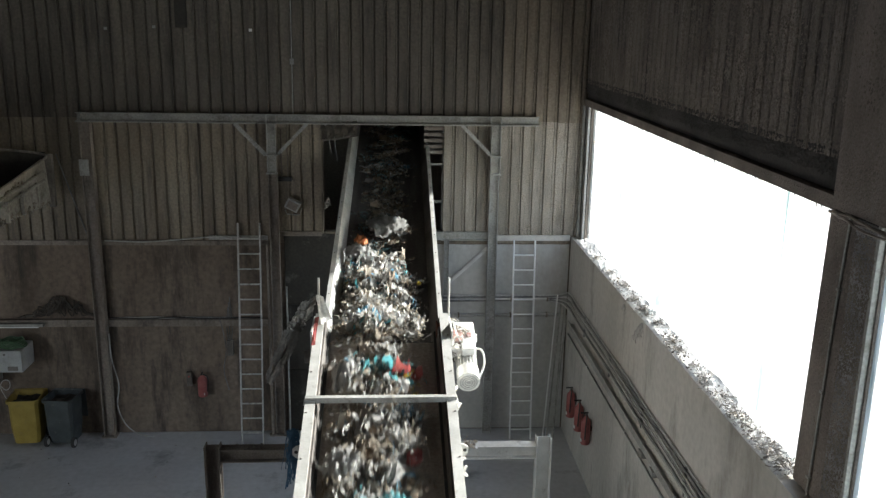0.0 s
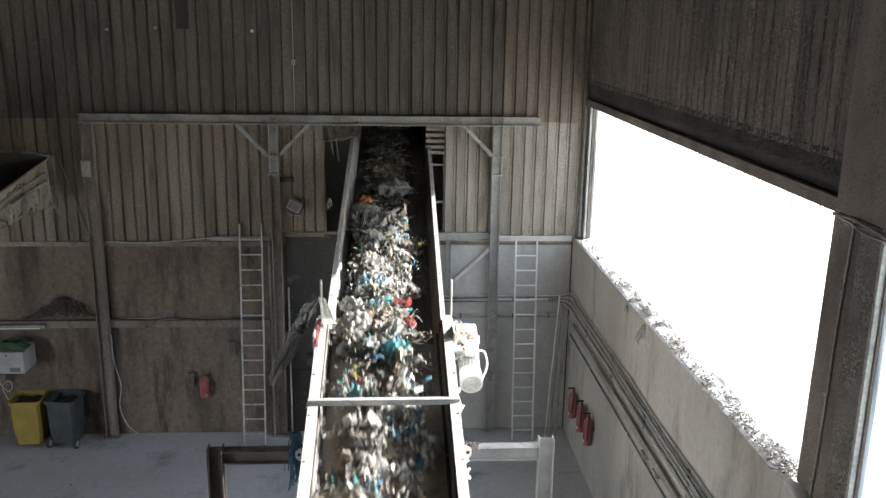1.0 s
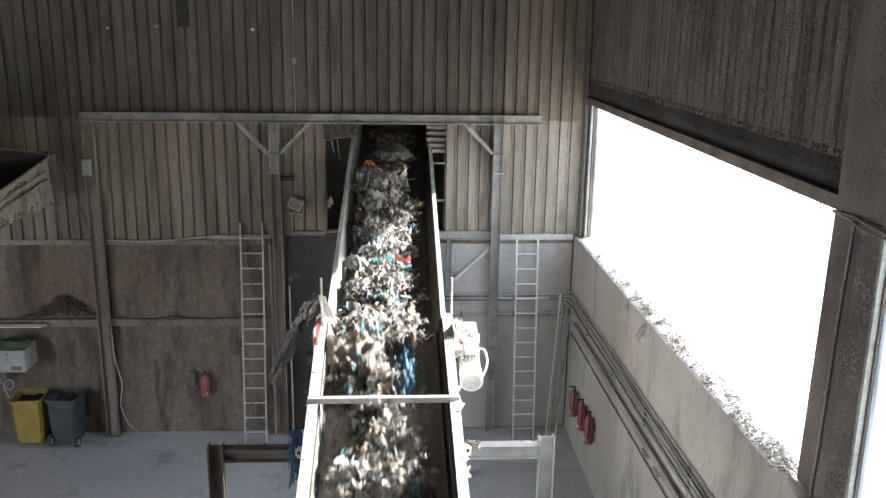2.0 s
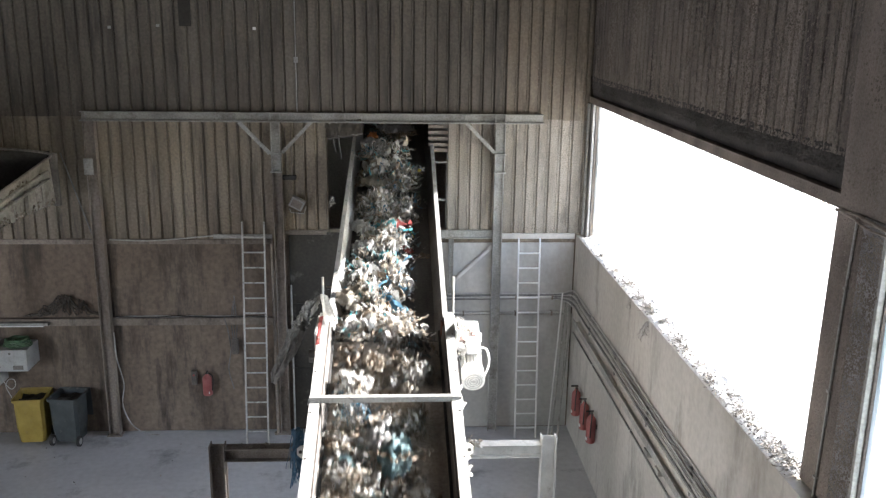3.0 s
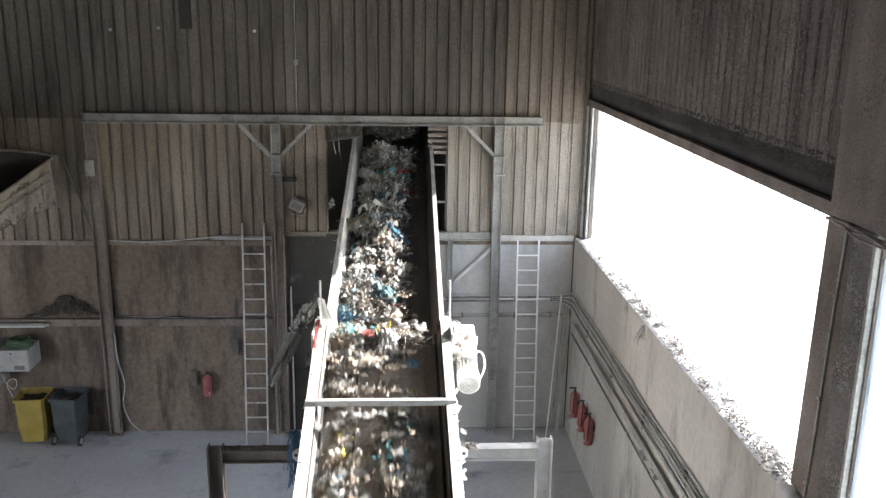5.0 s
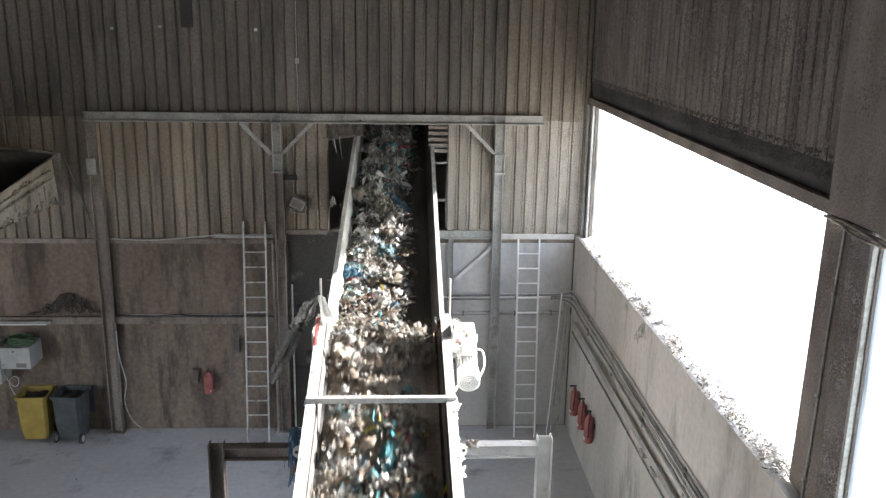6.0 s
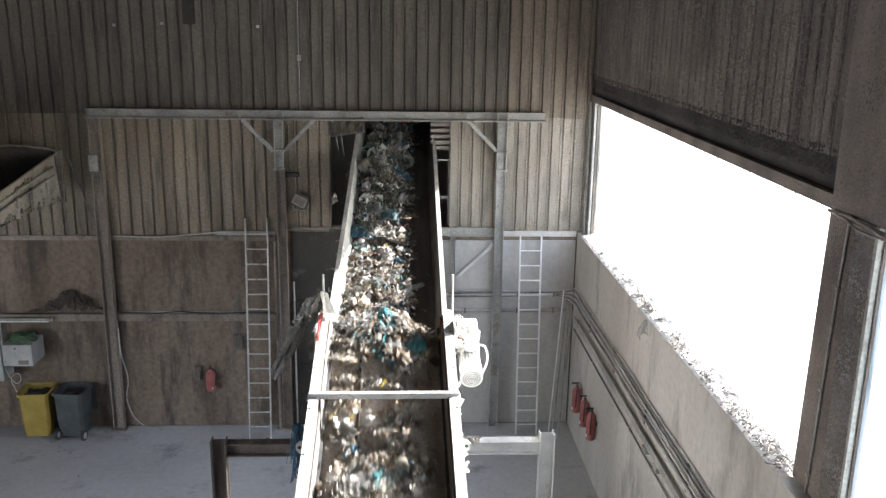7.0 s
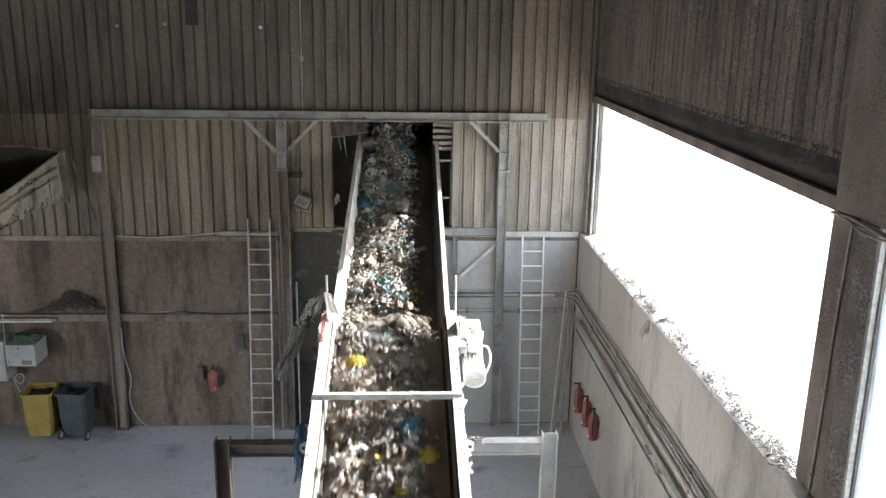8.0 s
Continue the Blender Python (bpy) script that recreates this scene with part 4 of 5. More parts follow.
# ---- end wall, left part ----
def hopper():
    h = thing("steel_hopper", "open scraped steel hopper with dark inside and dented rim", "hopper")
    bm = bmesh.new()
    a = [(-4.62, 15.35, 5.44), (-4.66, 13.5, 5.20), (-4.72, 11.0, 4.95)]
    low = [(-4.56, 15.35, 4.66), (-4.76, 13.5, 4.66), (-4.98, 11.0, 4.62)]
    def wall(tops, lows, dx, dy):
        t = [bm.verts.new(p) for p in tops]
        l = [bm.verts.new(p) for p in lows]
        t2 = [bm.verts.new((p[0] + dx, p[1] + dy, p[2])) for p in tops]
        l2 = [bm.verts.new((p[0] + dx, p[1] + dy, p[2])) for p in lows]
        for i in range(len(t) - 1):
            for q in ((t[i], l[i], l[i + 1], t[i + 1]), (t2[i], t2[i + 1], l2[i + 1], l2[i]), (t[i], t[i + 1], t2[i + 1], t2[i]), (l[i], l2[i], l2[i + 1], l[i + 1])):
                bm.faces.new(q)
        bm.faces.new((t[0], t2[0], l2[0], l[0]))
        bm.faces.new((t[-1], l[-1], l2[-1], t2[-1]))
    wall(a, low, -0.05, 0)
    bmesh.ops.recalc_face_normals(bm, faces=bm.faces)
    part("side_plate", bm, M_HOPPER, h, "scraped pale steel side plate")
    # The hopper's dark inside comes from the near-black colour of these plates.
    part("back_plate", boxed(-7.5, -4.62, 15.36, 15.42, 4.62, 5.55), M_NEAR_BLACK, h)
    part("far_plate", boxed(-7.55, -7.5, 11.0, 15.4, 4.62, 5.5), M_NEAR_BLACK, h)
    part("inside", boxed(-7.5, -4.80, 11.0, 15.35, 4.60, 4.66), M_NEAR_BLACK, h)
    part("front_plate", boxed(-7.5, -4.8, 10.96, 11.0, 4.62, 4.95), M_HOPPER, h)
    part("corner_post", boxed(-4.60, -4.50, 15.34, 15.44, 4.60, 5.52, bevel=0.01), M_SKIRT, h)
    part("rim", tube(bmesh.new(), curve_pts([(-7.4, 15.36, 5.58), (-5.6, 15.36, 5.60), (-4.9, 15.36, 5.56), (-4.58, 15.33, 5.50), (-4.62, 15.0, 5.40), (-4.66, 13.5, 5.21), (-4.72, 11.0, 4.96)], 4), 0.022), M_HOPPER, h)
    part("rib", tube(bmesh.new(), [(-4.60, 15.2, 5.24), (-4.66, 13.5, 5.05), (-4.74, 11.2, 4.86)], 0.028), M_HOPPER, h)
    part("rib", tube(bmesh.new(), [(-4.585, 15.2, 5.10), (-4.66, 13.5, 4.93), (-4.76, 11.2, 4.76)], 0.024), M_HOPPER, h)
    for y in (14.9, 14.3, 13.7, 12.4):
        part("stiffener", boxed(-4.66, -4.60, y, y + 0.05, 4.68, 5.12 - (15 - y) * 0.08, bevel=0.006), M_HOPPER, h)
    rnd = random.Random(3)
    bm = bmesh.new()
    for i in range(26):
        y = rnd.uniform(11.3, 15.2)
        x = -4.58 - 0.11 * (15.35 - y) * 0.8
        rod(bm, (x, y, 4.67), (x + rnd.uniform(-0.01, 0.01), y, 4.67 - rnd.uniform(0.04, 0.14)), 0.012, 5, 0.003)
    for i in range(150):
        y = rnd.uniform(11.3, 15.3)
        clod(bm, rnd, (-4.575 - 0.095 * (15.35 - y), y, 4.66 + abs(rnd.gauss(0, 0.05))), rnd.uniform(0.012, 0.035))
    for i in range(60):
        y = rnd.uniform(11.3, 15.2)
        clod(bm, rnd, (-4.59 - 0.045 * (15.35 - y), y, 5.27 - 0.1 * (15.2 - y) + rnd.gauss(0, 0.02)), rnd.uniform(0.008, 0.022))
    part("caked_dirt", bm, M_CRUST, h)["kind"] = "stuff"
    for y in (11.3, 15.1):
        part("leg", prism(bmesh.new(), ishape(0.12, 0.12, 0.01), (-7.3, y, 0.0), (-7.3, y, 4.62), up=(1, 0, 0)), M_POST, h)
    part("wall_bracket", boxed(-5.2, -4.9, 15.42, 15.95, 4.66, 4.74), M_SKIRT, h)
    return h


def wheelie_bin(at, material, label, rz, lid_back):
    b = thing("wheeled_bin", label, "bin", at, rz, group="wheeled bins by the wall")
    bm = bmesh.new()
    w0, d0, w1, d1, h = 0.225, 0.20, 0.27, 0.27, 0.94
    lev = [(w0, d0, 0.06), (w0 + 0.03, d0 + 0.03, 0.35), (w1 - 0.01, d1 - 0.01, h - 0.06), (w1 + 0.02, d1 + 0.02, h - 0.05), (w1 + 0.02, d1 + 0.02, h), (w1 - 0.01, d1 - 0.01, h), (w1 - 0.03, d1 - 0.03, 0.7), (w0 - 0.01, d0 - 0.01, 0.12)]
    rings = []
    for w, d, z in lev:
        c = 0.05
        rings.append([bm.verts.new((x, y, z)) for x, y in ((-w + c, -d), (w - c, -d), (w, -d + c), (w, d - c), (w - c, d), (-w + c, d), (-w, d - c), (-w, -d + c))])
    for a, q in zip(rings, rings[1:]):
        for i in range(8):
            bm.faces.new((a[i], a[(i + 1) % 8], q[(i + 1) % 8], q[i]))
    bm.faces.new(rings[0][::-1])
    bm.faces.new(rings[-1])
    part("body", bm, material, b)
    # Added dark fill: keeps the inside of the open bin dark.
    fill = bmesh.new()
    bmesh.ops.create_grid(fill, x_segments=8, y_segments=8, size=0.225, matrix=Matrix.Translation((0, 0, 0.84)))
    for v in fill.verts:
        v.co.z += 0.06 * noise.noise(v.co * 9 + Vector((at[0], 0, 0)))
    part("dark_fill", fill, M_DARKWALL, b, "dark uneven fill added inside the bin")
    if lid_back:
        lid = boxed(-0.30, 0.30, -0.02, 0.56, 0.0, 0.03, pose(0, 0.285, 0.93, -86), 0.012)
    else:
        lid = boxed(-0.31, 0.31, -0.62, 0.02, 0.0, 0.035, pose(0, 0.30, 0.945, -6), 0.014)
    part("lid", lid, material, b)
    part("handle", rod(bmesh.new(), (-0.22, 0.29, 0.90), (0.22, 0.29, 0.90), 0.016, 8), material, b)
    wy = -0.24 if at[0] > -5 else 0.24
    for x in (-0.27, 0.24):
        wh = part("wheel", rod(bmesh.new(), (x, wy, 0.1), (x + 0.045, wy, 0.1), 0.1, 18), M_DARK, b)
        part("hub", rod(bmesh.new(), (x - 0.004, wy, 0.1), (x + 0.049, wy, 0.1), 0.06, 12), M_CABLE_L, wh)
    return b


def wall_unit():
    u = thing("wall_heater", "dust-dulled white wall unit with a small dark grille", "heater", (-5.62, 15.60, 1.50))
    part("case", boxed(-0.30, 0.24, -0.2, 0.37, 0.0, 0.42, bevel=0.02), M_UNIT, u)
    part("cable", tube(bmesh.new(), curve_pts([(-0.31, -0.1, 1.0), (-0.32, -0.12, 0.1), (-0.30, -0.05, -0.22), (-0.20, 0.0, -0.42), (-0.11, 0.0, -0.36), (-0.12, 0.0, -0.24), (-0.22, 0.0, -0.24), (-0.29, 0.02, -0.38), (-0.22, 0.05, -0.62)]), 0.008, 6), M_CABLE_L, u, "loose pale supply cable")
    part("grille", boxed(-0.02, 0.16, -0.206, -0.199, 0.04, 0.12), M_SKIRT, u)
    part("knob", rod(bmesh.new(), (-0.06, -0.21, 0.35), (-0.06, -0.198, 0.35), 0.02, 10), M_SKIRT, u)
    part("indicator", boxed(-0.26, -0.245, -0.206, -0.199, 0.08, 0.11), M_SKIRT, u)
    k = thing("coiled_hose", "coiled dark green hose lying on the wall unit", "hose", (-5.62, 15.65, 1.925))
    for i in range(5):
        r = 0.25 - 0.012 * i
        part("loop", tube(bmesh.new(), [(r * math.cos(a * math.tau / 24), 0.72 * r * math.sin(a * math.tau / 24), 0.018 + 0.026 * i + 0.012 * math.sin(a * 1.3 + i)) for a in range(25)], 0.014, 6), M_HOSE, k)
    s = thing("switch_cabinet", "white wall cabinet with a round-cornered dark window", "cabinet", (-6.35, 15.72, 1.15))
    part("body", boxed(-0.42, 0.36, -0.2, 0.25, 0.0, 0.80, bevel=0.025), M_UNIT, s)
    part("door_window", boxed(-0.26, 0.22, -0.207, -0.199, 0.16, 0.64, bevel=0.003), M_SKIRT, s, "dark window in a white door")
    return u


def left_wall_things():
    hopper()
    wheelie_bin((-5.48, 15.66, 0.0), M_YEL, "dirty yellow plastic wheeled bin standing open by the wall", 4, True)
    wheelie_bin((-4.82, 15.66, 0.0), M_BIN, "dark grey plastic wheeled bin standing open by the wall", -6, True)
    wall_unit()
    h = thing("floor_hose", "pale hose hanging down the wall onto the floor", "hose")
    part("hose", tube(bmesh.new(), curve_pts([(-3.92, 15.80, 2.1), (-3.90, 15.78, 1.6), (-3.80, 15.76, 1.1), (-3.84, 15.72, 0.7), (-3.76, 15.78, 0.32), (-3.6, 15.82, 0.10), (-3.42, 15.82, 0.016), (-3.22, 15.80, 0.012)], 7), 0.012), M_CABLE_L, h)
    t = thing("strip_lamp", "long unlit white strip lamp fixed along the ledge", "lamp")
    part("housing", boxed(-8.2, -5.10, 15.80, 15.90, 2.235, 2.295, bevel=0.012), M_BEAM, t)
    part("diffuser", boxed(-8.15, -5.2, 15.82, 15.88, 2.21, 2.235, bevel=0.01), M_WHITE, t)
    # tangled cables on the ledge
    rnd = random.Random(21)
    k = thing("cable_tangle", "dark tangle of cables heaped on the wall ledge", "cables", (-4.75, 15.93, 2.34))
    for i in range(14):
        ctrl = []
        x, ph = rnd.uniform(-0.85, 0.0), rnd.uniform(0, 6)
        for j in range(8):
            ctrl.append((x + j * 0.09 + rnd.gauss(0, 0.07), rnd.uniform(-0.06, 0.02), max(0.018, 0.05 + 0.42 * math.exp(-((x + j * 0.09) ** 2) * 6) * abs(math.sin(ph + j * 1.1)))))
        part("cable", tube(bmesh.new(), curve_pts(ctrl, 4), 0.013, 6), M_TANGLE, k)
    q = thing("ledge_cables", "thin pale cables lying loose along the wall ledge", "cables")
    for i in range(3):
        ctrl = [(x, 15.93 + 0.02 * (i - 1), 2.352 + rnd.uniform(0, 0.03)) for x in np.arange(-3.9, -0.95, 0.35)]
        part("cable", tube(bmesh.new(), curve_pts(ctrl, 4), 0.010, 5), M_CABLE_L if i else M_DARK, q)
    ctrl = [(-1.9, 15.90, 2.37), (-1.84, 15.90, 2.1), (-1.80, 15.91, 1.7), (-1.86, 15.92, 1.3), (-1.78, 15.92, 0.9)]
    part("cable", tube(bmesh.new(), curve_pts(ctrl, 5), 0.011, 5), M_CABLE, q)
    # cables drooping along the flashing
    c = thing("wall_cable", "pale cable drooping along the wall flashing", "cable")
    part("cable", tube(bmesh.new(), curve_pts([(-3.9, 15.92, 3.86), (-3.2, 15.91, 3.84), (-2.6, 15.91, 3.88), (-2.0, 15.91, 3.93), (-1.6, 15.91, 3.90)], 5), 0.014), M_CABLE_L, c)
    part("batten", boxed(-2.02, -0.95, 15.90, 15.93, 3.88, 3.96, bevel=0.006), M_BEAM, c)
    c = thing("wall_cable", "pale cable hanging loose from the hopper corner", "cable")
    part("cable", tube(bmesh.new(), curve_pts([(-4.62, 15.9, 5.45), (-4.5, 15.92, 5.0), (-4.36, 15.93, 4.5), (-4.2, 15.93, 3.95)], 5), 0.012), M_CABLE, c)
    # extinguisher box and switch
    s = thing("push_button_box", "small dark push-button box on the grimy wall", "switch", (-2.52, 15.93, 1.0))
    part("case", boxed(-0.05, 0.05, -0.05, 0.045, 0.0, 0.28, bevel=0.008), M_SKIRT, s)
    part("button", rod(bmesh.new(), (0, -0.06, 0.2), (0, -0.05, 0.2), 0.02, 10), M_RED, s)
    v = thing("socket_box", "small dark socket box with loose cables on the wall", "socket", (-1.72, 15.93, 1.62))
    part("case", boxed(-0.06, 0.06, -0.06, 0.045, 0.0, 0.3, bevel=0.01), M_SKIRT, v)
    for i in range(3):
        part("cable", tube(bmesh.new(), curve_pts([(-0.03 + 0.03 * i, -0.01, 0.3), (-0.05 + 0.05 * i, -0.01, 0.6), (-0.02 + 0.02 * i, 0.0, 0.95 + 0.1 * i)], 5), 0.01), M_CABLE, v)
    # flood lamp hanging askew
    f = thing("flood_lamp", "dusty square flood lamp hanging askew on the cladding", "lamp", (-0.47, 15.86, 4.55))
    tl = pose(0, 0, 0, 20, 28, 0)
    part("housing", boxed(-0.13, 0.13, -0.03, 0.05, -0.11, 0.11, tl, 0.012), M_BEAM, f)
    part("glass", boxed(-0.095, 0.095, -0.036, -0.031, -0.075, 0.075, tl), M_POST, f)
    part("bracket", tube(bmesh.new(), [(-0.14, 0.02, -0.1), (-0.12, 0.06, -0.18), (0.12, 0.06, -0.2), (0.16, 0.02, -0.06)], 0.012), M_BEAM, f)
    part("arm", rod(bmesh.new(), (0, 0.03, 0), (0, 0.1, 0.05), 0.014, 8), M_BEAM, f)
    d = thing("junction_box", "small dark junction box on the cladding", "junction box", (-0.60, 15.93, 5.02))
    part("case", boxed(-0.12, 0.12, -0.05, 0.03, -0.04, 0.04, bevel=0.008), M_DARK, d)
    part("conduit", rod(bmesh.new(), (-0.06, 0.0, 0.04), (-0.06, 0.0, 0.9), 0.012, 8), M_POST, d)
    part("conduit", rod(bmesh.new(), (0.05, 0.0, 0.04), (0.05, 0.0, 0.9), 0.012, 8), M_POST, d)
    # hanging wire with a small box
    w = thing("hanging_wire", "thin wire with a small pale box on the cladding", "wire")
    part("wire", rod(bmesh.new(), (-0.43, 15.93, 6.2), (-0.43, 15.93, 10.9), 0.009, 6), M_CABLE_L, w)
    part("box", boxed(-0.465, -0.395, 15.90, 15.95, 7.06, 7.16, bevel=0.008), M_BEAM, w)
    for x, z, m in ((-2.78, 7.66, M_BEAM), (-1.13, 7.63, M_WHITE), (-3.6, 7.62, M_BEAM)):
        q = thing("wall_fitting", "small pale fitting screwed to the cladding", "fitting", (x, 15.93, z), group="fittings on the cladding")
        part("plate", boxed(-0.026, 0.026, -0.02, 0.03, -0.02, 0.03, bevel=0.005), m, q)
    q = thing("louvre", "dark narrow louvre high on the cladding", "louvre", (-2.31, 15.92, 7.66))
    part("case", boxed(-0.10, 0.10, -0.03, 0.04, 0.0, 0.75, bevel=0.008), M_DARKWALL, q)
    # thin pipes beside the post
    for x, r, top, m in ((-0.62, 0.018, 3.0, M_BEAM), (-0.95, 0.03, 3.8, M_POST)):
        q = thing("standpipe", "slim vertical pipe beside the wall post", "pipe", group="pipes beside the post")
        part("pipe", rod(bmesh.new(), (x, 15.80, 0.0), (x, 15.84, top), r, 10), m, q)
        part("foot", rod(bmesh.new(), (x, 15.80, 0.0), (x, 15.80, 0.03), r * 2.4, 12), m, q)


left_wall_things()


# ---- at the wall opening ----
def opening_things():
    p = thing("torn_panel", "torn dusty panel hanging at the top of the opening", "panel", (0.36, 15.90, 5.90))
    m = pose(0, 0, 0, 0, -9, 0)
    rnd = random.Random(52)
    bm = bmesh.new()
    g = []
    for i in range(15):
        row = []
        for j in range(7):
            u, v = -0.29 + 0.66 * i / 14, -0.13 + 0.27 * j / 6
            crease = noise.noise(Vector((u * 9, v * 9, 4))) * 0.045 + noise.noise(Vector((u * 24, v * 20, 1))) * 0.02
            ragged = rnd.uniform(-0.018, 0.018) if j in (0, 6) or i in (0, 14) else 0.0
            row.append(bm.verts.new((u + ragged, -0.04 + crease + 0.012 * math.sin(u * 36), v + ragged)))
        g.append(row)
    for i in range(14):
        for j in range(6):
            bm.faces.new((g[i][j], g[i + 1][j], g[i + 1][j + 1], g[i][j + 1]))
    bmesh.ops.solidify(bm, geom=bm.faces[:], thickness=0.006)
    bmesh.ops.transform(bm, matrix=m, verts=bm.verts)
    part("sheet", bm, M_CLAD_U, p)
    part("edge", boxed(-0.28, 0.36, -0.07, -0.03, -0.14, -0.12, m), M_SKIRT, p)
    for x, ln in ((-0.16, 0.3), (-0.06, 0.42)):
        part("cable", tube(bmesh.new(), curve_pts([(x, -0.04, -0.1), (x + 0.02, -0.05, -0.1 - ln / 2), (x + 0.05, -0.04, -0.1 - ln)], 4), 0.01), M_CABLE, p)
    strands("rag", "pale torn rag hanging beside the opening", "rag", (0.17, 15.9, 4.68), 10, 0.22, 0.02, M_DUST, seed=8, r=0.008)
    s = thing("slatted_guard", "slatted steel guard beside the belt in the opening", "guard", (2.10, 16.05, 5.9))
    for i, z in enumerate((0.05, -0.06, -0.17, -0.28, -0.38)):
        part("slat", boxed(-0.18, 0.18, -0.03, 0.03, z - 0.035, z + 0.03, bevel=0.005), M_POST, s)
    part("bar", boxed(-0.18, 0.18, -0.06, -0.03, -0.62, -0.59), M_BEAM, s, "bright painted bar")
    part("bar", boxed(-0.18, 0.18, -0.02, 0.02, -1.33, -1.29), M_BEAM, s)
    part("upright", boxed(0.155, 0.185, -0.02, 0.02, -1.85, 0.12), M_BEAM, s)
    part("flap", boxed(0.05, 0.14, -0.05, -0.03, -1.05, -0.66, pose(0, 0, 0, 0, -12, 0), 0.004), M_BEAM, s)


opening_things()


# ---- moving waste on the belts ----
def shred(bm, rnd, size, mats, strands, sheets, flat=0.55, wide=(0.025, 0.095), thin=(0.004, 0.02)):
    """A tangle of torn film: strips on wandering paths and crumpled scraps."""
    sx, sy, sz = size
    def film_face(vs, mi):
        f = bm.faces.new(vs)
        f.material_index = mi
        f.smooth = True
    for _ in range(strands):
        mi = rnd.randrange(len(mats))
        p = Vector((rnd.gauss(0, 0.3) * sx, rnd.gauss(0, 0.3) * sy, abs(rnd.gauss(0.3, 0.3)) * sz))
        d = Vector((rnd.gauss(0, 1), rnd.gauss(0, 1), rnd.gauss(0, flat))).normalized()
        w = rnd.uniform(*thin)
        side = d.orthogonal().normalized()
        prev = None
        for k in range(rnd.randint(4, 8)):
            side = (Matrix.Rotation(rnd.gauss(0, 0.7), 3, d) @ side).normalized()
            ww = w * rnd.uniform(0.5, 1.2)
            q = Vector((p.x, p.y, max(p.z, 0.004)))
            cur = (bm.verts.new(q - side * ww), bm.verts.new(q + side * ww))
            if prev:
                film_face((prev[0], prev[1], cur[1], cur[0]), mi)
            prev = cur
            d = (d + Vector((rnd.gauss(0, 0.6), rnd.gauss(0, 0.6), rnd.gauss(-0.05, 0.5)))).normalized()
            p = p + d * rnd.uniform(0.016, 0.042)
            if math.hypot(p.x, p.y) > 1.1 * max(sx, sy):
                break
            if p.z > sz * 1.2:
                d.z = -abs(d.z)
    for _ in range(sheets):
        mi = rnd.randrange(len(mats))
        n = rnd.randint(4, 6)
        w = rnd.uniform(*wide)
        o = Vector((rnd.gauss(0, 0.28) * sx, rnd.gauss(0, 0.28) * sy, rnd.uniform(0.1, 0.8) * sz))
        rot = Euler((rnd.gauss(0, flat * 1.2), rnd.gauss(0, flat * 1.2), rnd.uniform(0, 6.3))).to_matrix()
        long = rnd.uniform(0.7, 1.7)
        seed = Vector((rnd.random() * 50, rnd.random() * 50, rnd.random() * 50))
        g = []
        for i in range(n + 1):
            row = []
            for j in range(n + 1):
                u, v = (i / n - 0.5) * 2 * w * rnd.uniform(0.85, 1.15), (j / n - 0.5) * 2 * w * rnd.uniform(0.85, 1.15)
                h = noise.noise(seed + Vector((u, v, 0)) * 13) * w * 1.1
                sw = noise.noise_vector(seed + Vector((u, v, 3)) * 8) * w * 0.6
                q = o + rot @ (Vector((u * 0.75, v * 0.75 * long, h)) + sw)
                row.append(bm.verts.new((q.x, q.y, max(q.z, 0.004))))
            g.append(row)
        for i in range(n):
            for j in range(n):
                if rnd.random() > 0.08 or 0 < i < n - 1:
                    film_face((g[i][j], g[i + 1][j], g[i + 1][j + 1], g[i][j + 1]), mi)
    return bm


def film_mesh(name, seed, size, colours, strands, sheets, flat=0.55, wide=(0.025, 0.095), thin=(0.004, 0.02)):
    rnd = random.Random(seed)
    mats = [FILM[c] for c in colours]
    bm = shred(bmesh.new(), rnd, size, mats, strands, sheets, flat, wide, thin)
    me = bpy.data.meshes.new(name)
    bm.to_mesh(me)
    bm.free()
    for m in mats:
        me.materials.append(m)
    return me


def cloth_mesh(name, seed, w, l, h, colour, folds=5.0):
    """A bunched sheet lying on the belt: a draped bag or cloth with folds and a torn rim."""
    rnd = random.Random(seed)
    s = Vector((rnd.random() * 90, rnd.random() * 90, rnd.random() * 90))
    bm = bmesh.new()
    n = 16
    g = []
    for i in range(n + 1):
        row = []
        for j in range(n + 1):
            u, v = i / n * 2 - 1, j / n * 2 - 1
            rim = 1 + 0.3 * noise.noise(s + Vector((u * 2, v * 2, 0)))
            x, y = u * w / 2 * rim * (1 - 0.25 * v * v), v * l / 2 * rim * (1 - 0.25 * u * u)
            dome = max(0.0, 1 - 0.8 * (u * u + v * v))
            z = h * (0.35 * dome + 0.5 * abs(noise.noise(s + Vector((u * folds, v * folds * 0.6, 5)))) + 0.35 * abs(noise.noise(s + Vector((u * folds * 2.4, v * folds * 2, 9)))))
            row.append(bm.verts.new((x, y, 0.006 + z)))
        g.append(row)
    for i in range(n):
        for j in range(n):
            f = bm.faces.new((g[i][j], g[i + 1][j], g[i + 1][j + 1], g[i][j + 1]))
            f.smooth = True
    me = bpy.data.meshes.new(name)
    bm.to_mesh(me)
    bm.free()
    me.materials.append(FILM[colour])
    return me


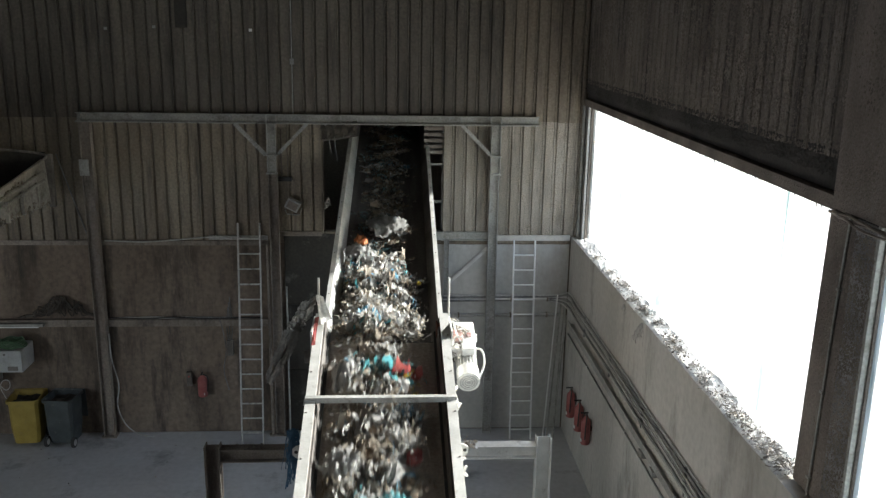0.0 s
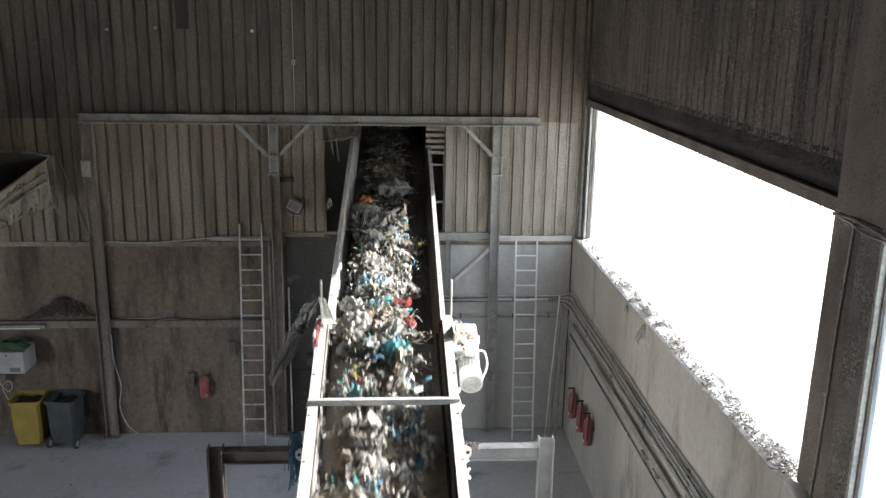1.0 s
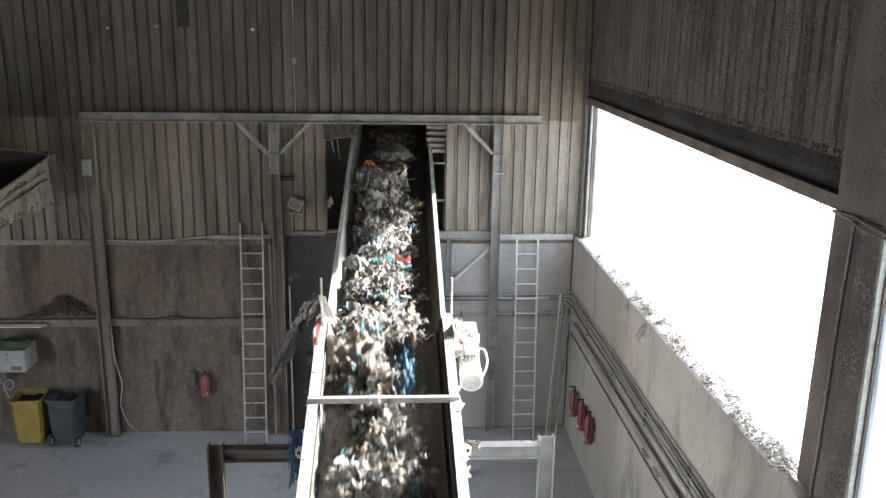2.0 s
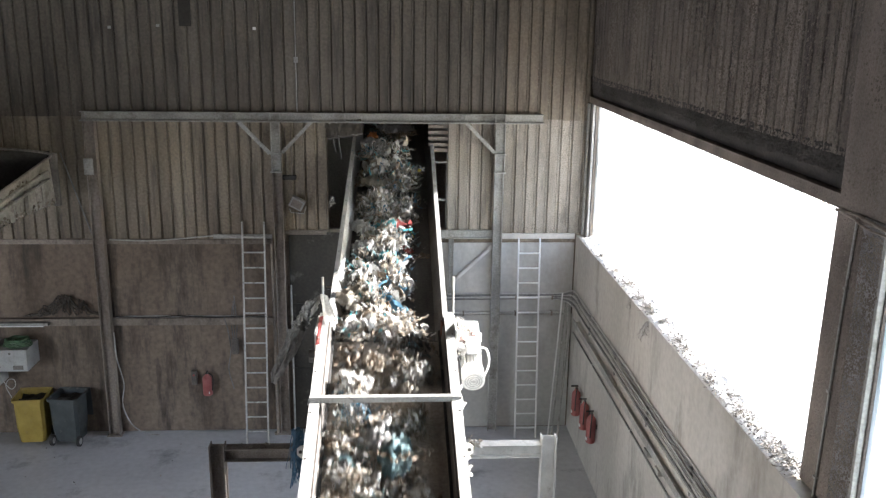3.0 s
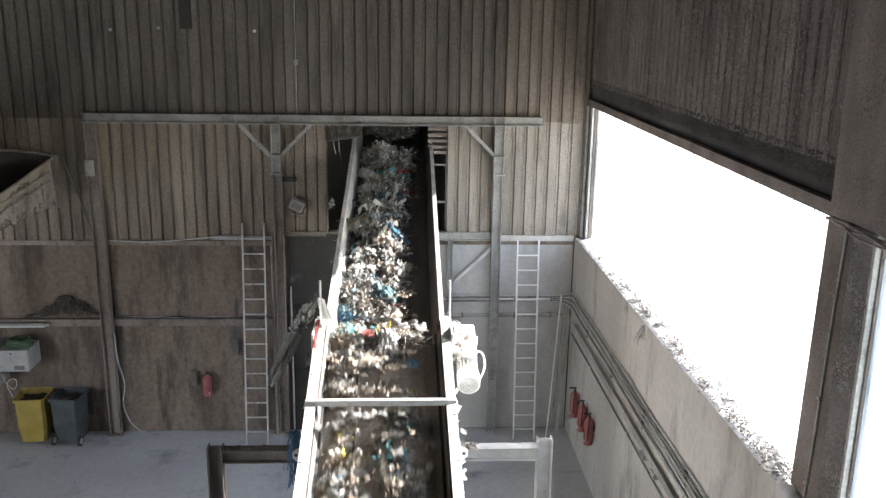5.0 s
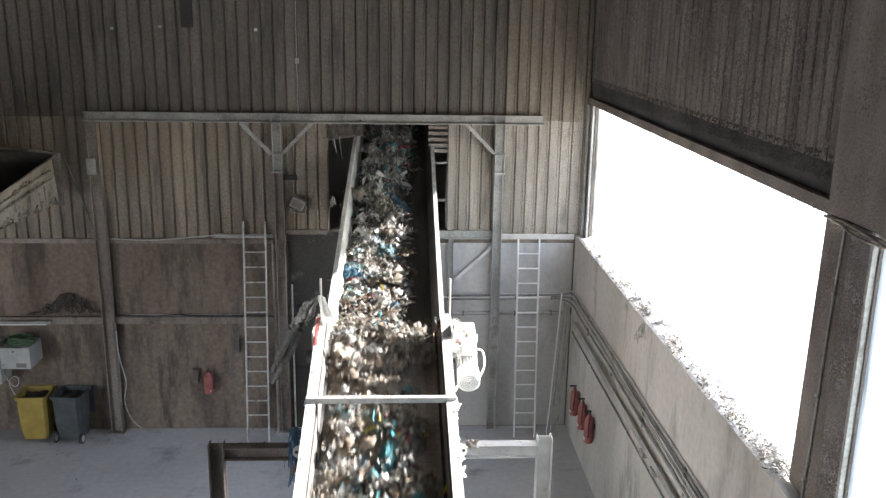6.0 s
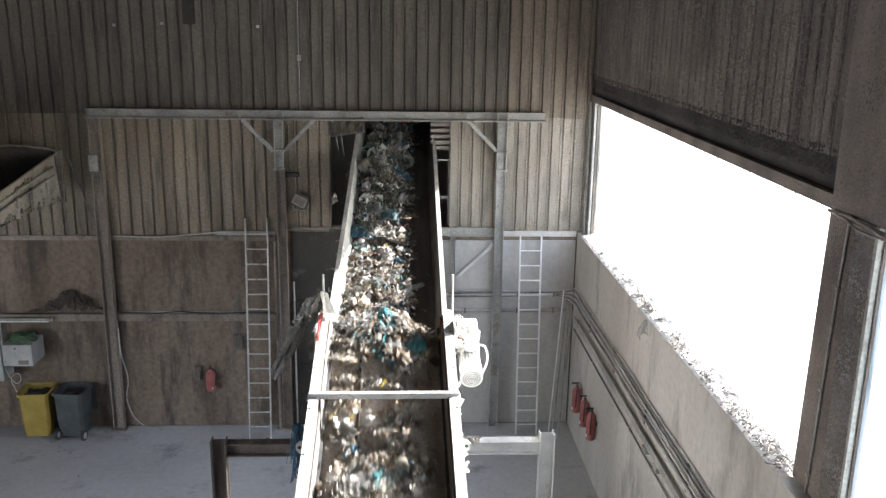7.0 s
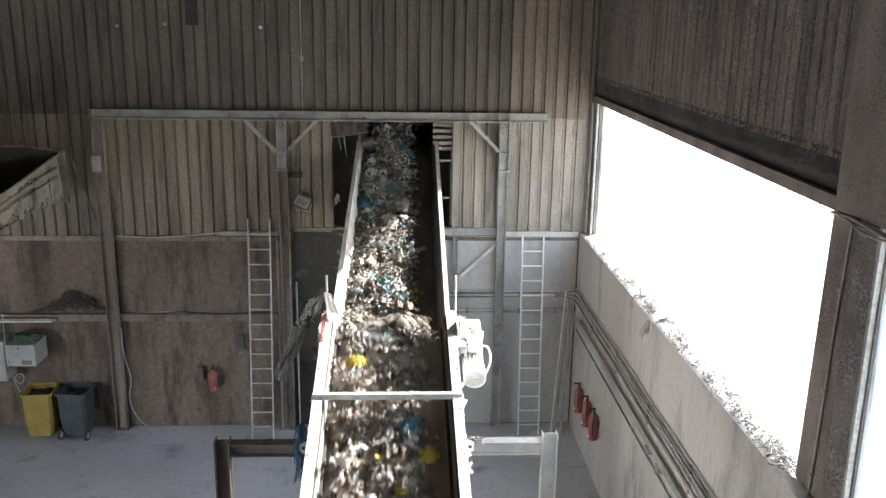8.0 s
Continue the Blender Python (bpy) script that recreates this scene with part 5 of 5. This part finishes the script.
def lump_mesh(name, seed, spread, count, radii, colours):
    """Crumpled lumps of film and card with ridged folds, lying side by side."""
    rnd = random.Random(seed)
    bm = bmesh.new()
    for _ in range(count):
        r = rnd.uniform(*radii)
        at = Vector((rnd.gauss(0, 0.4) * spread, rnd.gauss(0, 0.5) * spread, r * rnd.uniform(0.35, 0.7)))
        turn = Euler((rnd.gauss(0, 0.4), rnd.gauss(0, 0.4), rnd.uniform(0, 6.3))).to_matrix()
        squash = Vector((rnd.uniform(0.6, 1.1), rnd.uniform(0.9, 1.6), rnd.uniform(0.35, 0.7)))
        s = Vector((rnd.random() * 90, rnd.random() * 90, rnd.random() * 90))
        mi = rnd.randrange(len(colours))
        vs = bmesh.ops.create_icosphere(bm, subdivisions=2, radius=1.0)["verts"]
        for v in vs:
            d = v.co.copy()
            k = 0.72 + 0.75 * abs(noise.noise(s + d * 1.9)) + 0.45 * noise.noise(s + d * 4.2)
            q = at + turn @ Vector((d.x * squash.x, d.y * squash.y, d.z * squash.z)) * (k * r)
            v.co = (q.x, q.y, max(q.z, 0.003))
        for f in {f for v in vs for f in v.link_faces}:
            f.material_index = mi
            f.smooth = rnd.random() < 0.7
    me = bpy.data.meshes.new(name)
    bm.to_mesh(me)
    bm.free()
    for c in colours:
        me.materials.append(FILM[c])
    return me


PALE = [WHITE, WHITE, CREAM, GREY]
# Blue shreds are real scraps and also carry the skylight tint of shade.
MIXED = [WHITE, CREAM, GREY, BROWN, CREAM, GREY, BLUE, WHITE, GREY]
COOL = [GREY, BLUE, DARK, WHITE, BROWN, WHITE, GREY, TEAL]
WARM = [BROWN, CREAM, GREY, BROWN, CREAM]
LIVELY = [GREY, TEAL, DARK, CREAM, RED, YELLOW]
DULL = [DARK, BROWN, GREY, BROWN, GREY]
CLUMPS = []
# Shreds coloured near-black for the shade on the upper belt.
for i in range(3):
    CLUMPS.append(("sooty", film_mesh("dimmed_waste", 1400 + i, (0.30, 0.32, 0.06), [DARK, DARK, BROWN, DARK, SLATE], 60, 7)))
for i in range(6):
    CLUMPS.append(("pale", film_mesh("pale_waste", 100 + i, (0.26, 0.26, 0.15), PALE, 62, 11)))
for i in range(6):
    CLUMPS.append(("mixed", film_mesh("mixed_waste", 200 + i, (0.30, 0.30, 0.12), MIXED, 70, 9)))
for i in range(4):
    CLUMPS.append(("cool", film_mesh("blue_grey_waste", 300 + i, (0.28, 0.28, 0.11), COOL, 70, 9)))
for i in range(4):
    CLUMPS.append(("warm", film_mesh("brown_waste", 400 + i, (0.30, 0.30, 0.10), WARM, 70, 8)))
for i in range(3):
    CLUMPS.append(("lively", film_mesh("coloured_waste", 500 + i, (0.26, 0.26, 0.11), LIVELY, 70, 8)))
for i in range(4):
    CLUMPS.append(("dull", film_mesh("dull_waste", 700 + i, (0.32, 0.32, 0.07), DULL, 66, 7)))
for i in range(5):
    CLUMPS.append(("flakes", film_mesh("flake_waste", 800 + i, (0.42, 0.46, 0.05), [CREAM, WHITE, GREY, BROWN, CREAM, WHITE, YELLOW if i == 2 else GREY], 16, 15, 0.3)))
for i in range(6):
    CLUMPS.append(("lumps", lump_mesh("lumpy_waste", 1000 + i, 0.24, 8, (0.028, 0.080), [WHITE, CREAM, WHITE, GREY, BROWN, GREY])))
for i in range(4):
    CLUMPS.append(("scraps", lump_mesh("scrap_waste", 1100 + i, 0.24, 16, (0.018, 0.045), [BROWN, CREAM, GREY, BROWN, WHITE])))
for i in range(6):
    CLUMPS.append(("chips", film_mesh("chip_waste", 1200 + i, (0.42, 0.50, 0.05), [CREAM, WHITE, GREY, BROWN, CREAM, GREY, CREAM, BROWN, YELLOW if i == 4 else WHITE], 30, 22, 0.28, (0.032, 0.092), (0.003, 0.012))))
for i in range(4):
    CLUMPS.append(("fibres", film_mesh("fibre_waste", 1300 + i, (0.32, 0.34, 0.10), [GREY, WHITE, SLATE, DARK, GREY, BROWN, BLUE if i % 2 else TEAL], 130, 4, 0.6, (0.02, 0.06), (0.002, 0.008))))
SCATTER = [film_mesh("loose_shreds", 600 + i, (0.36, 0.62, 0.03), [BROWN, GREY, BROWN, CREAM, GREY, CREAM], 85, 5, 0.15) for i in range(5)]
LABELS = {
    "sooty": "flat clump of shreds darkened for the shaded upper belt",
    "chips": "litter of small cream, brown and grey flakes on the belt",
    "fibres": "curled tangle of thin grey and bluish fibres on the belt",
    "lumps": "crumpled cream and white film lumps on the belt",
    "scraps": "small brown and grey card scraps on the belt",
    "flakes": "loose pale film flakes and card scraps spread on the belt",
    "pale": "tangled clump of white and cream plastic film on the belt",
    "mixed": "mixed clump of shredded film, card and fibre on the belt",
    "cool": "clump of grey and blue shredded film on the belt",
    "warm": "clump of brownish card and film shreds on the belt",
    "lively": "clump of shreds with teal, red and yellow scraps on the belt",
    "dull": "flat clump of dark dirty shreds on the belt",
}


def ride(lip, lane, t):
    """Where the load is at t if it leaves the first belt at the moment lip: (y, z, tilt, spin)."""
    d = t - lip
    ca = 1 / math.sqrt(1 + NEAR_SLOPE ** 2)
    if d <= 0:
        run = -d * V_NEAR
        inc = (NEAR_HEAD[0] - NEAR_KNEE) / ca
        if run <= inc:
            y = NEAR_HEAD[0] - run * ca
            return y, near_z(y), math.degrees(math.atan(NEAR_SLOPE)), 0
        y = NEAR_KNEE - (run - inc)
        return max(y, -12.5), near_z(0), 0, 0
    fall = 0.32
    y1 = NEAR_HEAD[0] + 0.86
    if d < fall:
        k = d / fall
        z0, z1 = NEAR_HEAD[1], far_z(y1)
        return NEAR_HEAD[0] + (y1 - NEAR_HEAD[0]) * k, z0 + (z1 - z0) * k + 0.42 * k * (1 - k), 14, 40 * k
    y = y1 + (d - fall) * V_FAR / math.sqrt(1 + FAR_SLOPE ** 2)
    if y < FAR_END + 0.1:
        return y, far_z(y), math.degrees(math.atan(FAR_SLOPE)), 40
    k = min(1.0, (d - fall - (FAR_END + 0.1 - y1) * math.sqrt(1 + FAR_SLOPE ** 2) / V_FAR) / 1.0)
    return FAR_END + 0.1 + 0.5 * k, far_z(FAR_END) + (0.1 + 0.5 * abs(math.sin(lane * 40)) - far_z(FAR_END)) * k * k, 0, 40


def ride_rows(lip, lane, turn, lift):
    ca = math.sqrt(1 + NEAR_SLOPE ** 2)
    knee = lip - (NEAR_HEAD[0] - NEAR_KNEE) * ca / V_NEAR
    leave = lip + 0.32 + (FAR_END + 0.1 - NEAR_HEAD[0] - 0.86) * math.sqrt(1 + FAR_SLOPE ** 2) / V_FAR
    ts = {0.0, 8.0, knee, knee - 0.2, knee + 0.2, lip - 0.3, lip, lip + 0.1, lip + 0.2, lip + 0.33, lip + 0.7, lip + 1.5, leave, leave + 0.3, leave + 0.6, leave + 1.0}
    fs = sorted({round(t * FPS) for t in ts if 0 <= t <= 8})
    rows = []
    for f in fs:
        t = f / FPS
        y, z, tilt, spin = ride(lip, lane, t)
        k = min(1.0, max(0.0, (t - lip) / 0.32))
        side = lane + k * ((0.08 if lip < 1.0 else 0.26) * (0.72 - lane))
        rows.append((t, pose(side + far_x(max(y, 10.6)), y, z + 0.003 + lift, tilt, 0, turn + spin)))
    return rows


RIDERS = []


def rider(name, me, label, lip, lane, turn, lift=0.0, scale=1.0, kind="", category="waste", low=1.0):
    ob = tagged(new(name, me), label, category, "waste riding the belts", kind)
    ob.scale = (scale, scale, scale * low)
    RIDERS.append((ob, lip, lane, turn, lift))
    return ob


HEAP_START = -1.82


def load_belts():
    rnd = random.Random(7)
    lip = -7.6
    while lip < 9.6:
        # the load thins out and grows darker as time goes on
        busy = 1.0 if HEAP_START < lip < 3.0 else (0.8 if lip > 0 else 0.3)
        tone = {"pale": 8.0 if HEAP_START < lip < 1.0 else (8.0 if lip < 3.6 else 2.4), "mixed": 4, "cool": 3.4, "warm": 3, "lively": 0.7, "dull": 2.4, "flakes": 1.5, "lumps": 1.2, "scraps": 4.0, "sooty": 1.0, "chips": 1.5, "fibres": 3.0}
        # Load ahead of the heap: shade of the upper belt put into its colour.
        if lip < HEAP_START:
            tone.update({"pale": 0.0, "sooty": 16, "dull": 3, "lively": 0.1, "cool": 0.4, "mixed": 0.2, "warm": 0.4, "flakes": 0, "lumps": 0, "scraps": 0.3, "fibres": 0.3, "chips": 0.1})
        if lip > 4.0:
            tone.update({"lumps": 8, "flakes": 5, "scraps": 5, "mixed": 1.5, "cool": 0.8, "warm": 3, "pale": 1.8, "lively": 0.5, "chips": 9, "fibres": 1.0})
        kinds = [(k, m) for k, m in CLUMPS]
        wide = rnd.uniform(0.55, 1.12) if lip > 3.6 or lip < HEAP_START else rnd.uniform(0.75, 1.3)
        k, me = rnd.choices(kinds, [tone[a] for a, b in kinds])[0]
        lane = rnd.triangular(0.76, 1.70, 1.05)
        if lip > 2.8:
            lane = rnd.uniform(0.72, 0.90) if rnd.random() < 0.5 else rnd.uniform(1.02, 1.66)
        if lip > 5.2:
            lane = rnd.uniform(0.73, 0.89) if rnd.random() < 0.44 else rnd.triangular(1.04, 1.66, 1.35)
        lane = max(lane, 0.56 + 0.26 * wide)
        rider("waste_clump", me, LABELS[k], lip, lane, rnd.uniform(0, 360), rnd.uniform(0, 0.03 if lip < 2.8 else 0.012), wide, kind="stuff", low=0.6 if lip < HEAP_START else 1.5 if lip < 2.8 else 1.1)
        lip += rnd.expovariate((56 if lip > 2.8 else 42) * busy)
    for i in range(110):
        lip = -7.4 + i * 0.155
        for lane in ((rnd.uniform(0.76, 0.85), rnd.uniform(1.15, 1.45)) if lip > HEAP_START else (rnd.uniform(0.95, 1.4),)):
            rider("loose_shreds", SCATTER[rnd.randrange(5)], "thin litter of small dark and pale shreds on the belt", lip + rnd.uniform(-0.05, 0.05), lane, rnd.choice((0, 180)) + rnd.uniform(-20, 20), 0, rnd.uniform(0.8, 1.1), kind="stuff")


load_belts()


def special_loads():
    """Single pieces that stand out in the stream: name, label, width, length, height, colour, lip time, lane."""
    rows = [
        ("crumpled_bag", "large crumpled translucent white film bag on the belt", 0.72, 0.66, 0.19, GREY, -2.84, 1.28),
        ("orange_rag", "small orange crumpled rag on the belt", 0.20, 0.20, 0.14, ORANGE, -2.40, 0.84),
        ("white_bag", "torn white plastic bag on the belt", 0.42, 0.50, 0.18, WHITE, -2.0, 0.86),
        ("white_bag", "torn white plastic bag on the belt", 0.50, 0.36, 0.20, WHITE, -1.6, 1.12),
        ("teal_bag", "teal plastic bag scrap on the belt", 0.26, 0.20, 0.12, TEAL, -1.7, 1.45),
        ("cream_sheet", "cream film sheet on the belt", 0.45, 0.5, 0.16, CREAM, -0.9, 0.95),
        ("white_bag", "torn white plastic bag on the belt", 0.34, 0.55, 0.18, WHITE, 0.35, 0.82),
        ("white_bag", "torn white plastic bag on the belt", 0.40, 0.38, 0.2, WHITE, 0.9, 0.85),
        ("yellow_scrap", "bright yellow film scrap on the belt", 0.18, 0.18, 0.10, YELLOW, 1.03, 0.90),
        ("red_scrap", "red film scrap on the belt", 0.16, 0.26, 0.08, RED, 0.85, 1.52),
        ("blue_bag", "bright blue plastic bag on the belt", 0.34, 0.24, 0.14, TEAL, 1.12, 1.30),
        ("cream_sheet", "wide cream film sheet spread on the belt", 0.74, 0.62, 0.18, CREAM, 2.15, 0.86),
        ("blue_cloth", "long crumpled blue cloth on the belt", 0.24, 0.85, 0.13, BLUE, 2.30, 1.42),
        ("grey_cloth", "large crumpled grey-teal cloth on the belt", 0.34, 0.60, 0.16, SLATE, 3.85, 1.30),
        ("white_bag", "torn white plastic bag on the belt", 0.36, 0.36, 0.18, WHITE, 3.75, 1.12),
        ("cream_sheet", "crumpled cream bag on the belt", 0.26, 0.26, 0.2, CREAM, 3.45, 1.42),
        ("grey_cloth", "crumpled grey-teal cloth on the belt", 0.28, 0.26, 0.12, SLATE, 4.30, 0.66),
        ("blue_cloth", "crumpled blue rag on the belt", 0.34, 0.30, 0.14, BLUE, 4.42, 0.72),
        ("white_bag", "smooth white plastic bag on the belt", 0.22, 0.40, 0.16, WHITE, 5.02, 1.26),
        ("red_scrap", "red film scrap on the belt", 0.20, 0.14, 0.08, RED, 4.52, 0.74),
        ("red_scrap", "red film scrap on the belt", 0.16, 0.14, 0.06, RED, 4.15, 1.56),
        ("brown_card", "light brown card flap on the belt", 0.26, 0.32, 0.06, CREAM, 5.48, 1.36),
        ("blue_bag", "small deep blue bag on the belt", 0.16, 0.14, 0.10, BLUE, 5.2, 1.52),
        ("teal_cloth", "long teal plastic bag on the belt", 0.20, 0.48, 0.14, TEAL, 6.86, 1.26),
        ("teal_cloth", "teal plastic scrap on the belt", 0.22, 0.30, 0.10, TEAL, 7.12, 1.55),
        ("grey_card", "smooth grey card sheet on the belt", 0.40, 0.5, 0.05, GREY, 8.0, 1.05),
        ("yellow_scrap", "yellow film scrap on the belt", 0.26, 0.2, 0.10, YELLOW, 8.22, 0.82),
        ("blue_bag", "blue plastic bag on the belt", 0.26, 0.24, 0.12, BLUE, 8.68, 1.42),
        ("yellow_scrap", "yellow film scrap on the belt", 0.2, 0.22, 0.10, YELLOW, 8.85, 1.6),
        ("blue_bag", "teal blue bag on the belt", 0.3, 0.26, 0.12, TEAL, 9.2, 1.6),
    ]
    for i, (name, label, w, l, h, c, lip, lane) in enumerate(rows):
        rider(name, cloth_mesh(name, 40 + i, w, l, h * (1.0 if "scrap" in name else 1.5 if lip < 2.8 else 1.25), c), label, lip, lane, (i * 67) % 24 - 12, 0.085 if lip < 2.8 else 0.05)


special_loads()


# ---- snagged waste on the conveyor ----
def draped(name, label, corners, n, sag, material, seed):
    """A sheet hung between four corners (top edge first), with folds."""
    a, b, c, d = [Vector(p) for p in corners]
    s = Vector((seed, seed * 2.3, seed * 0.7))
    bm = bmesh.new()
    g = []
    for i in range(n + 1):
        row = []
        for j in range(n + 1):
            u, v = i / n, j / n
            p = (a.lerp(b, u)).lerp(d.lerp(c, u), v)
            f = noise.noise_vector(s + Vector((u * 4.5, v * 1.6, 0))) * sag + noise.noise_vector(s + Vector((u * 9, v * 5, 4))) * sag * 0.45 + noise.noise_vector(s + Vector((u * 17, v * 22, 8))) * sag * 0.28
            row.append(bm.verts.new(p + f * (0.35 + 0.65 * v)))
        g.append(row)
    for i in range(n):
        for j in range(n):
            bm.faces.new((g[i][j], g[i + 1][j], g[i + 1][j + 1], g[i][j + 1]))
    ob = tagged(link(name, bm, material, smooth=True), label, "plastic sheet")
    return ob


def snags():
    draped("snagged_sheet", "long dusty grey plastic sheet snagged on the side rail", ((0.09, 9.48, 4.43), (0.27, 9.57, 4.36), (-0.05, 9.40, 3.79), (-0.14, 9.42, 3.83)), 40, 0.06, M_TARP, 3.0)
    draped("snagged_sheet", "grey plastic sheet bunched at the conveyor head", ((0.24, 9.60, 4.66), (0.45, 9.70, 4.76), (0.34, 9.56, 4.40), (0.10, 9.49, 4.42)), 34, 0.09, M_TARP, 7.0)
    draped("white_scrap", "white plastic scrap draped over the rail end", ((0.44, 9.66, 4.78), (0.52, 9.70, 4.74), (0.62, 9.60, 4.50), (0.50, 9.52, 4.48)), 8, 0.03, FILM[WHITE], 9.0)
    draped("red_strip", "red strip lying along the side rail", ((0.43, 9.60, 4.52), (0.475, 9.62, 4.525), (0.465, 9.10, 4.375), (0.425, 9.08, 4.37)), 8, 0.012, FILM[RED], 4.0)
    strands("blue_net", "blue net fibres hanging under the conveyor rail", "net", (0.10, 9.95, 2.95), 60, 0.72, 0.045, M_NET, seed=12, r=0.006, r_top=0.07)
    ob = tagged(new("snagged_shreds", film_mesh("snagged_shreds", 77, (0.34, 0.10, 0.10), [CREAM, WHITE, CREAM, GREY], 90, 22, 0.5, (0.02, 0.06))), "pale shreds caught on the conveyor head", "waste", kind="stuff")
    ob.matrix_basis = pose(1.46, 9.66, 4.22, 10, 0, 0)
    for i, (x, y, z, c) in enumerate(((2.02, 9.72, 4.42, WHITE), (2.08, 9.62, 4.40, CREAM), (2.02, 9.3, 4.30, WHITE))):
        ob = tagged(new("snagged_shreds", film_mesh("snagged_shreds", 80 + i, (0.14, 0.16, 0.06), [c, WHITE, GREY], 60, 4, 0.4)), "pale shreds lying on the gear motor housing", "waste", kind="stuff")
        ob.matrix_basis = pose(x, y, z - 0.1, 12, 0, 0)
    rnd = random.Random(17)
    for i, y in enumerate((7.0, 7.45, 8.0, 8.6)):
        bm = bmesh.new()
        for _ in range(9):
            yy = y + rnd.gauss(0, 0.12)
            clod(bm, rnd, (1.965 + abs(rnd.gauss(0, 0.02)), yy, near_z(yy) + rnd.uniform(-0.15, 0.1)), rnd.uniform(0.012, 0.04))
        tagged(link("rail_dust", bm, M_DUST), "pale dust lumps caked along the outside of the rail", "dust", kind="stuff")
    bm = bmesh.new()
    for _ in range(12):
        clod(bm, rnd, (rnd.uniform(-0.75, -0.25), 10.1 + rnd.uniform(-0.07, 0.07), 2.655 + rnd.uniform(0, 0.01)), rnd.uniform(0.008, 0.022))
    tagged(link("debris", bm, M_CRUST), "dirty clods lying on the trestle beam", "debris", kind="stuff")
    ob = tagged(new("snagged_shreds", film_mesh("snagged_shreds", 99, (0.12, 0.10, 0.06), [WHITE, CREAM], 26, 3, 0.5)), "white shreds caught on the trestle beam", "waste", kind="stuff")
    ob.matrix_basis = pose(2.28, 10.05, 2.652)


# ---- small litter on the floor ----
def floor_litter():
    rnd = random.Random(31)
    for i in range(26):
        me = film_mesh("floor_scrap", 900 + i, (0.02, 0.02, 0.01), [GREY, CREAM, DARK], 3, 0, 0.2)
        ob = tagged(new("floor_scrap", me), "small dirty scrap of film on the floor", "litter", "scraps on the floor")
        ob.matrix_basis = pose(rnd.uniform(-6.5, 0.4), rnd.uniform(13.2, 15.5), 0.002, 0, 0, rnd.uniform(0, 360))


def sill_tangles():
    """Matted shreds and fluff lying on the window sill."""
    rnd = random.Random(63)
    bm = bmesh.new()
    mats = [M_FLUFF, M_CRUMB, M_CRUST]
    for y, r in ((6.98, 1.1), (7.2, 1.3), (7.45, 0.8), (7.8, 1.0), (8.15, 1.2), (8.5, 0.8), (9.0, 1.0), (9.4, 0.7), (10.0, 1.2), (10.3, 0.9), (10.9, 0.7), (11.3, 1.1), (11.55, 1.2), (12.0, 0.9), (12.6, 1.0), (13.4, 0.7), (14.3, 0.6)):
        one = bmesh.new()
        shred(one, rnd, (0.10, 0.26 * r, 0.05 * r), mats, int(52 * r), 2, 0.5, (0.012, 0.04), (0.002, 0.007))
        bmesh.ops.transform(one, matrix=Matrix.Translation((4.84 + rnd.uniform(-0.03, 0.04), y, 3.965)), verts=one.verts)
        me = bpy.data.meshes.new("tangle")
        one.to_mesh(me)
        one.free()
        bm.from_mesh(me)
        bpy.data.meshes.remove(me)
    tagged(link("sill_tangle", bm, mats), "matted dusty shreds and fluff lying along the window sill", "debris", kind="stuff")


snags()
floor_litter()
sill_tangles()


def motions():
    for ob, lip, lane, turn, lift in RIDERS:
        walk(ob, ride_rows(lip, lane, turn, lift))


motions()
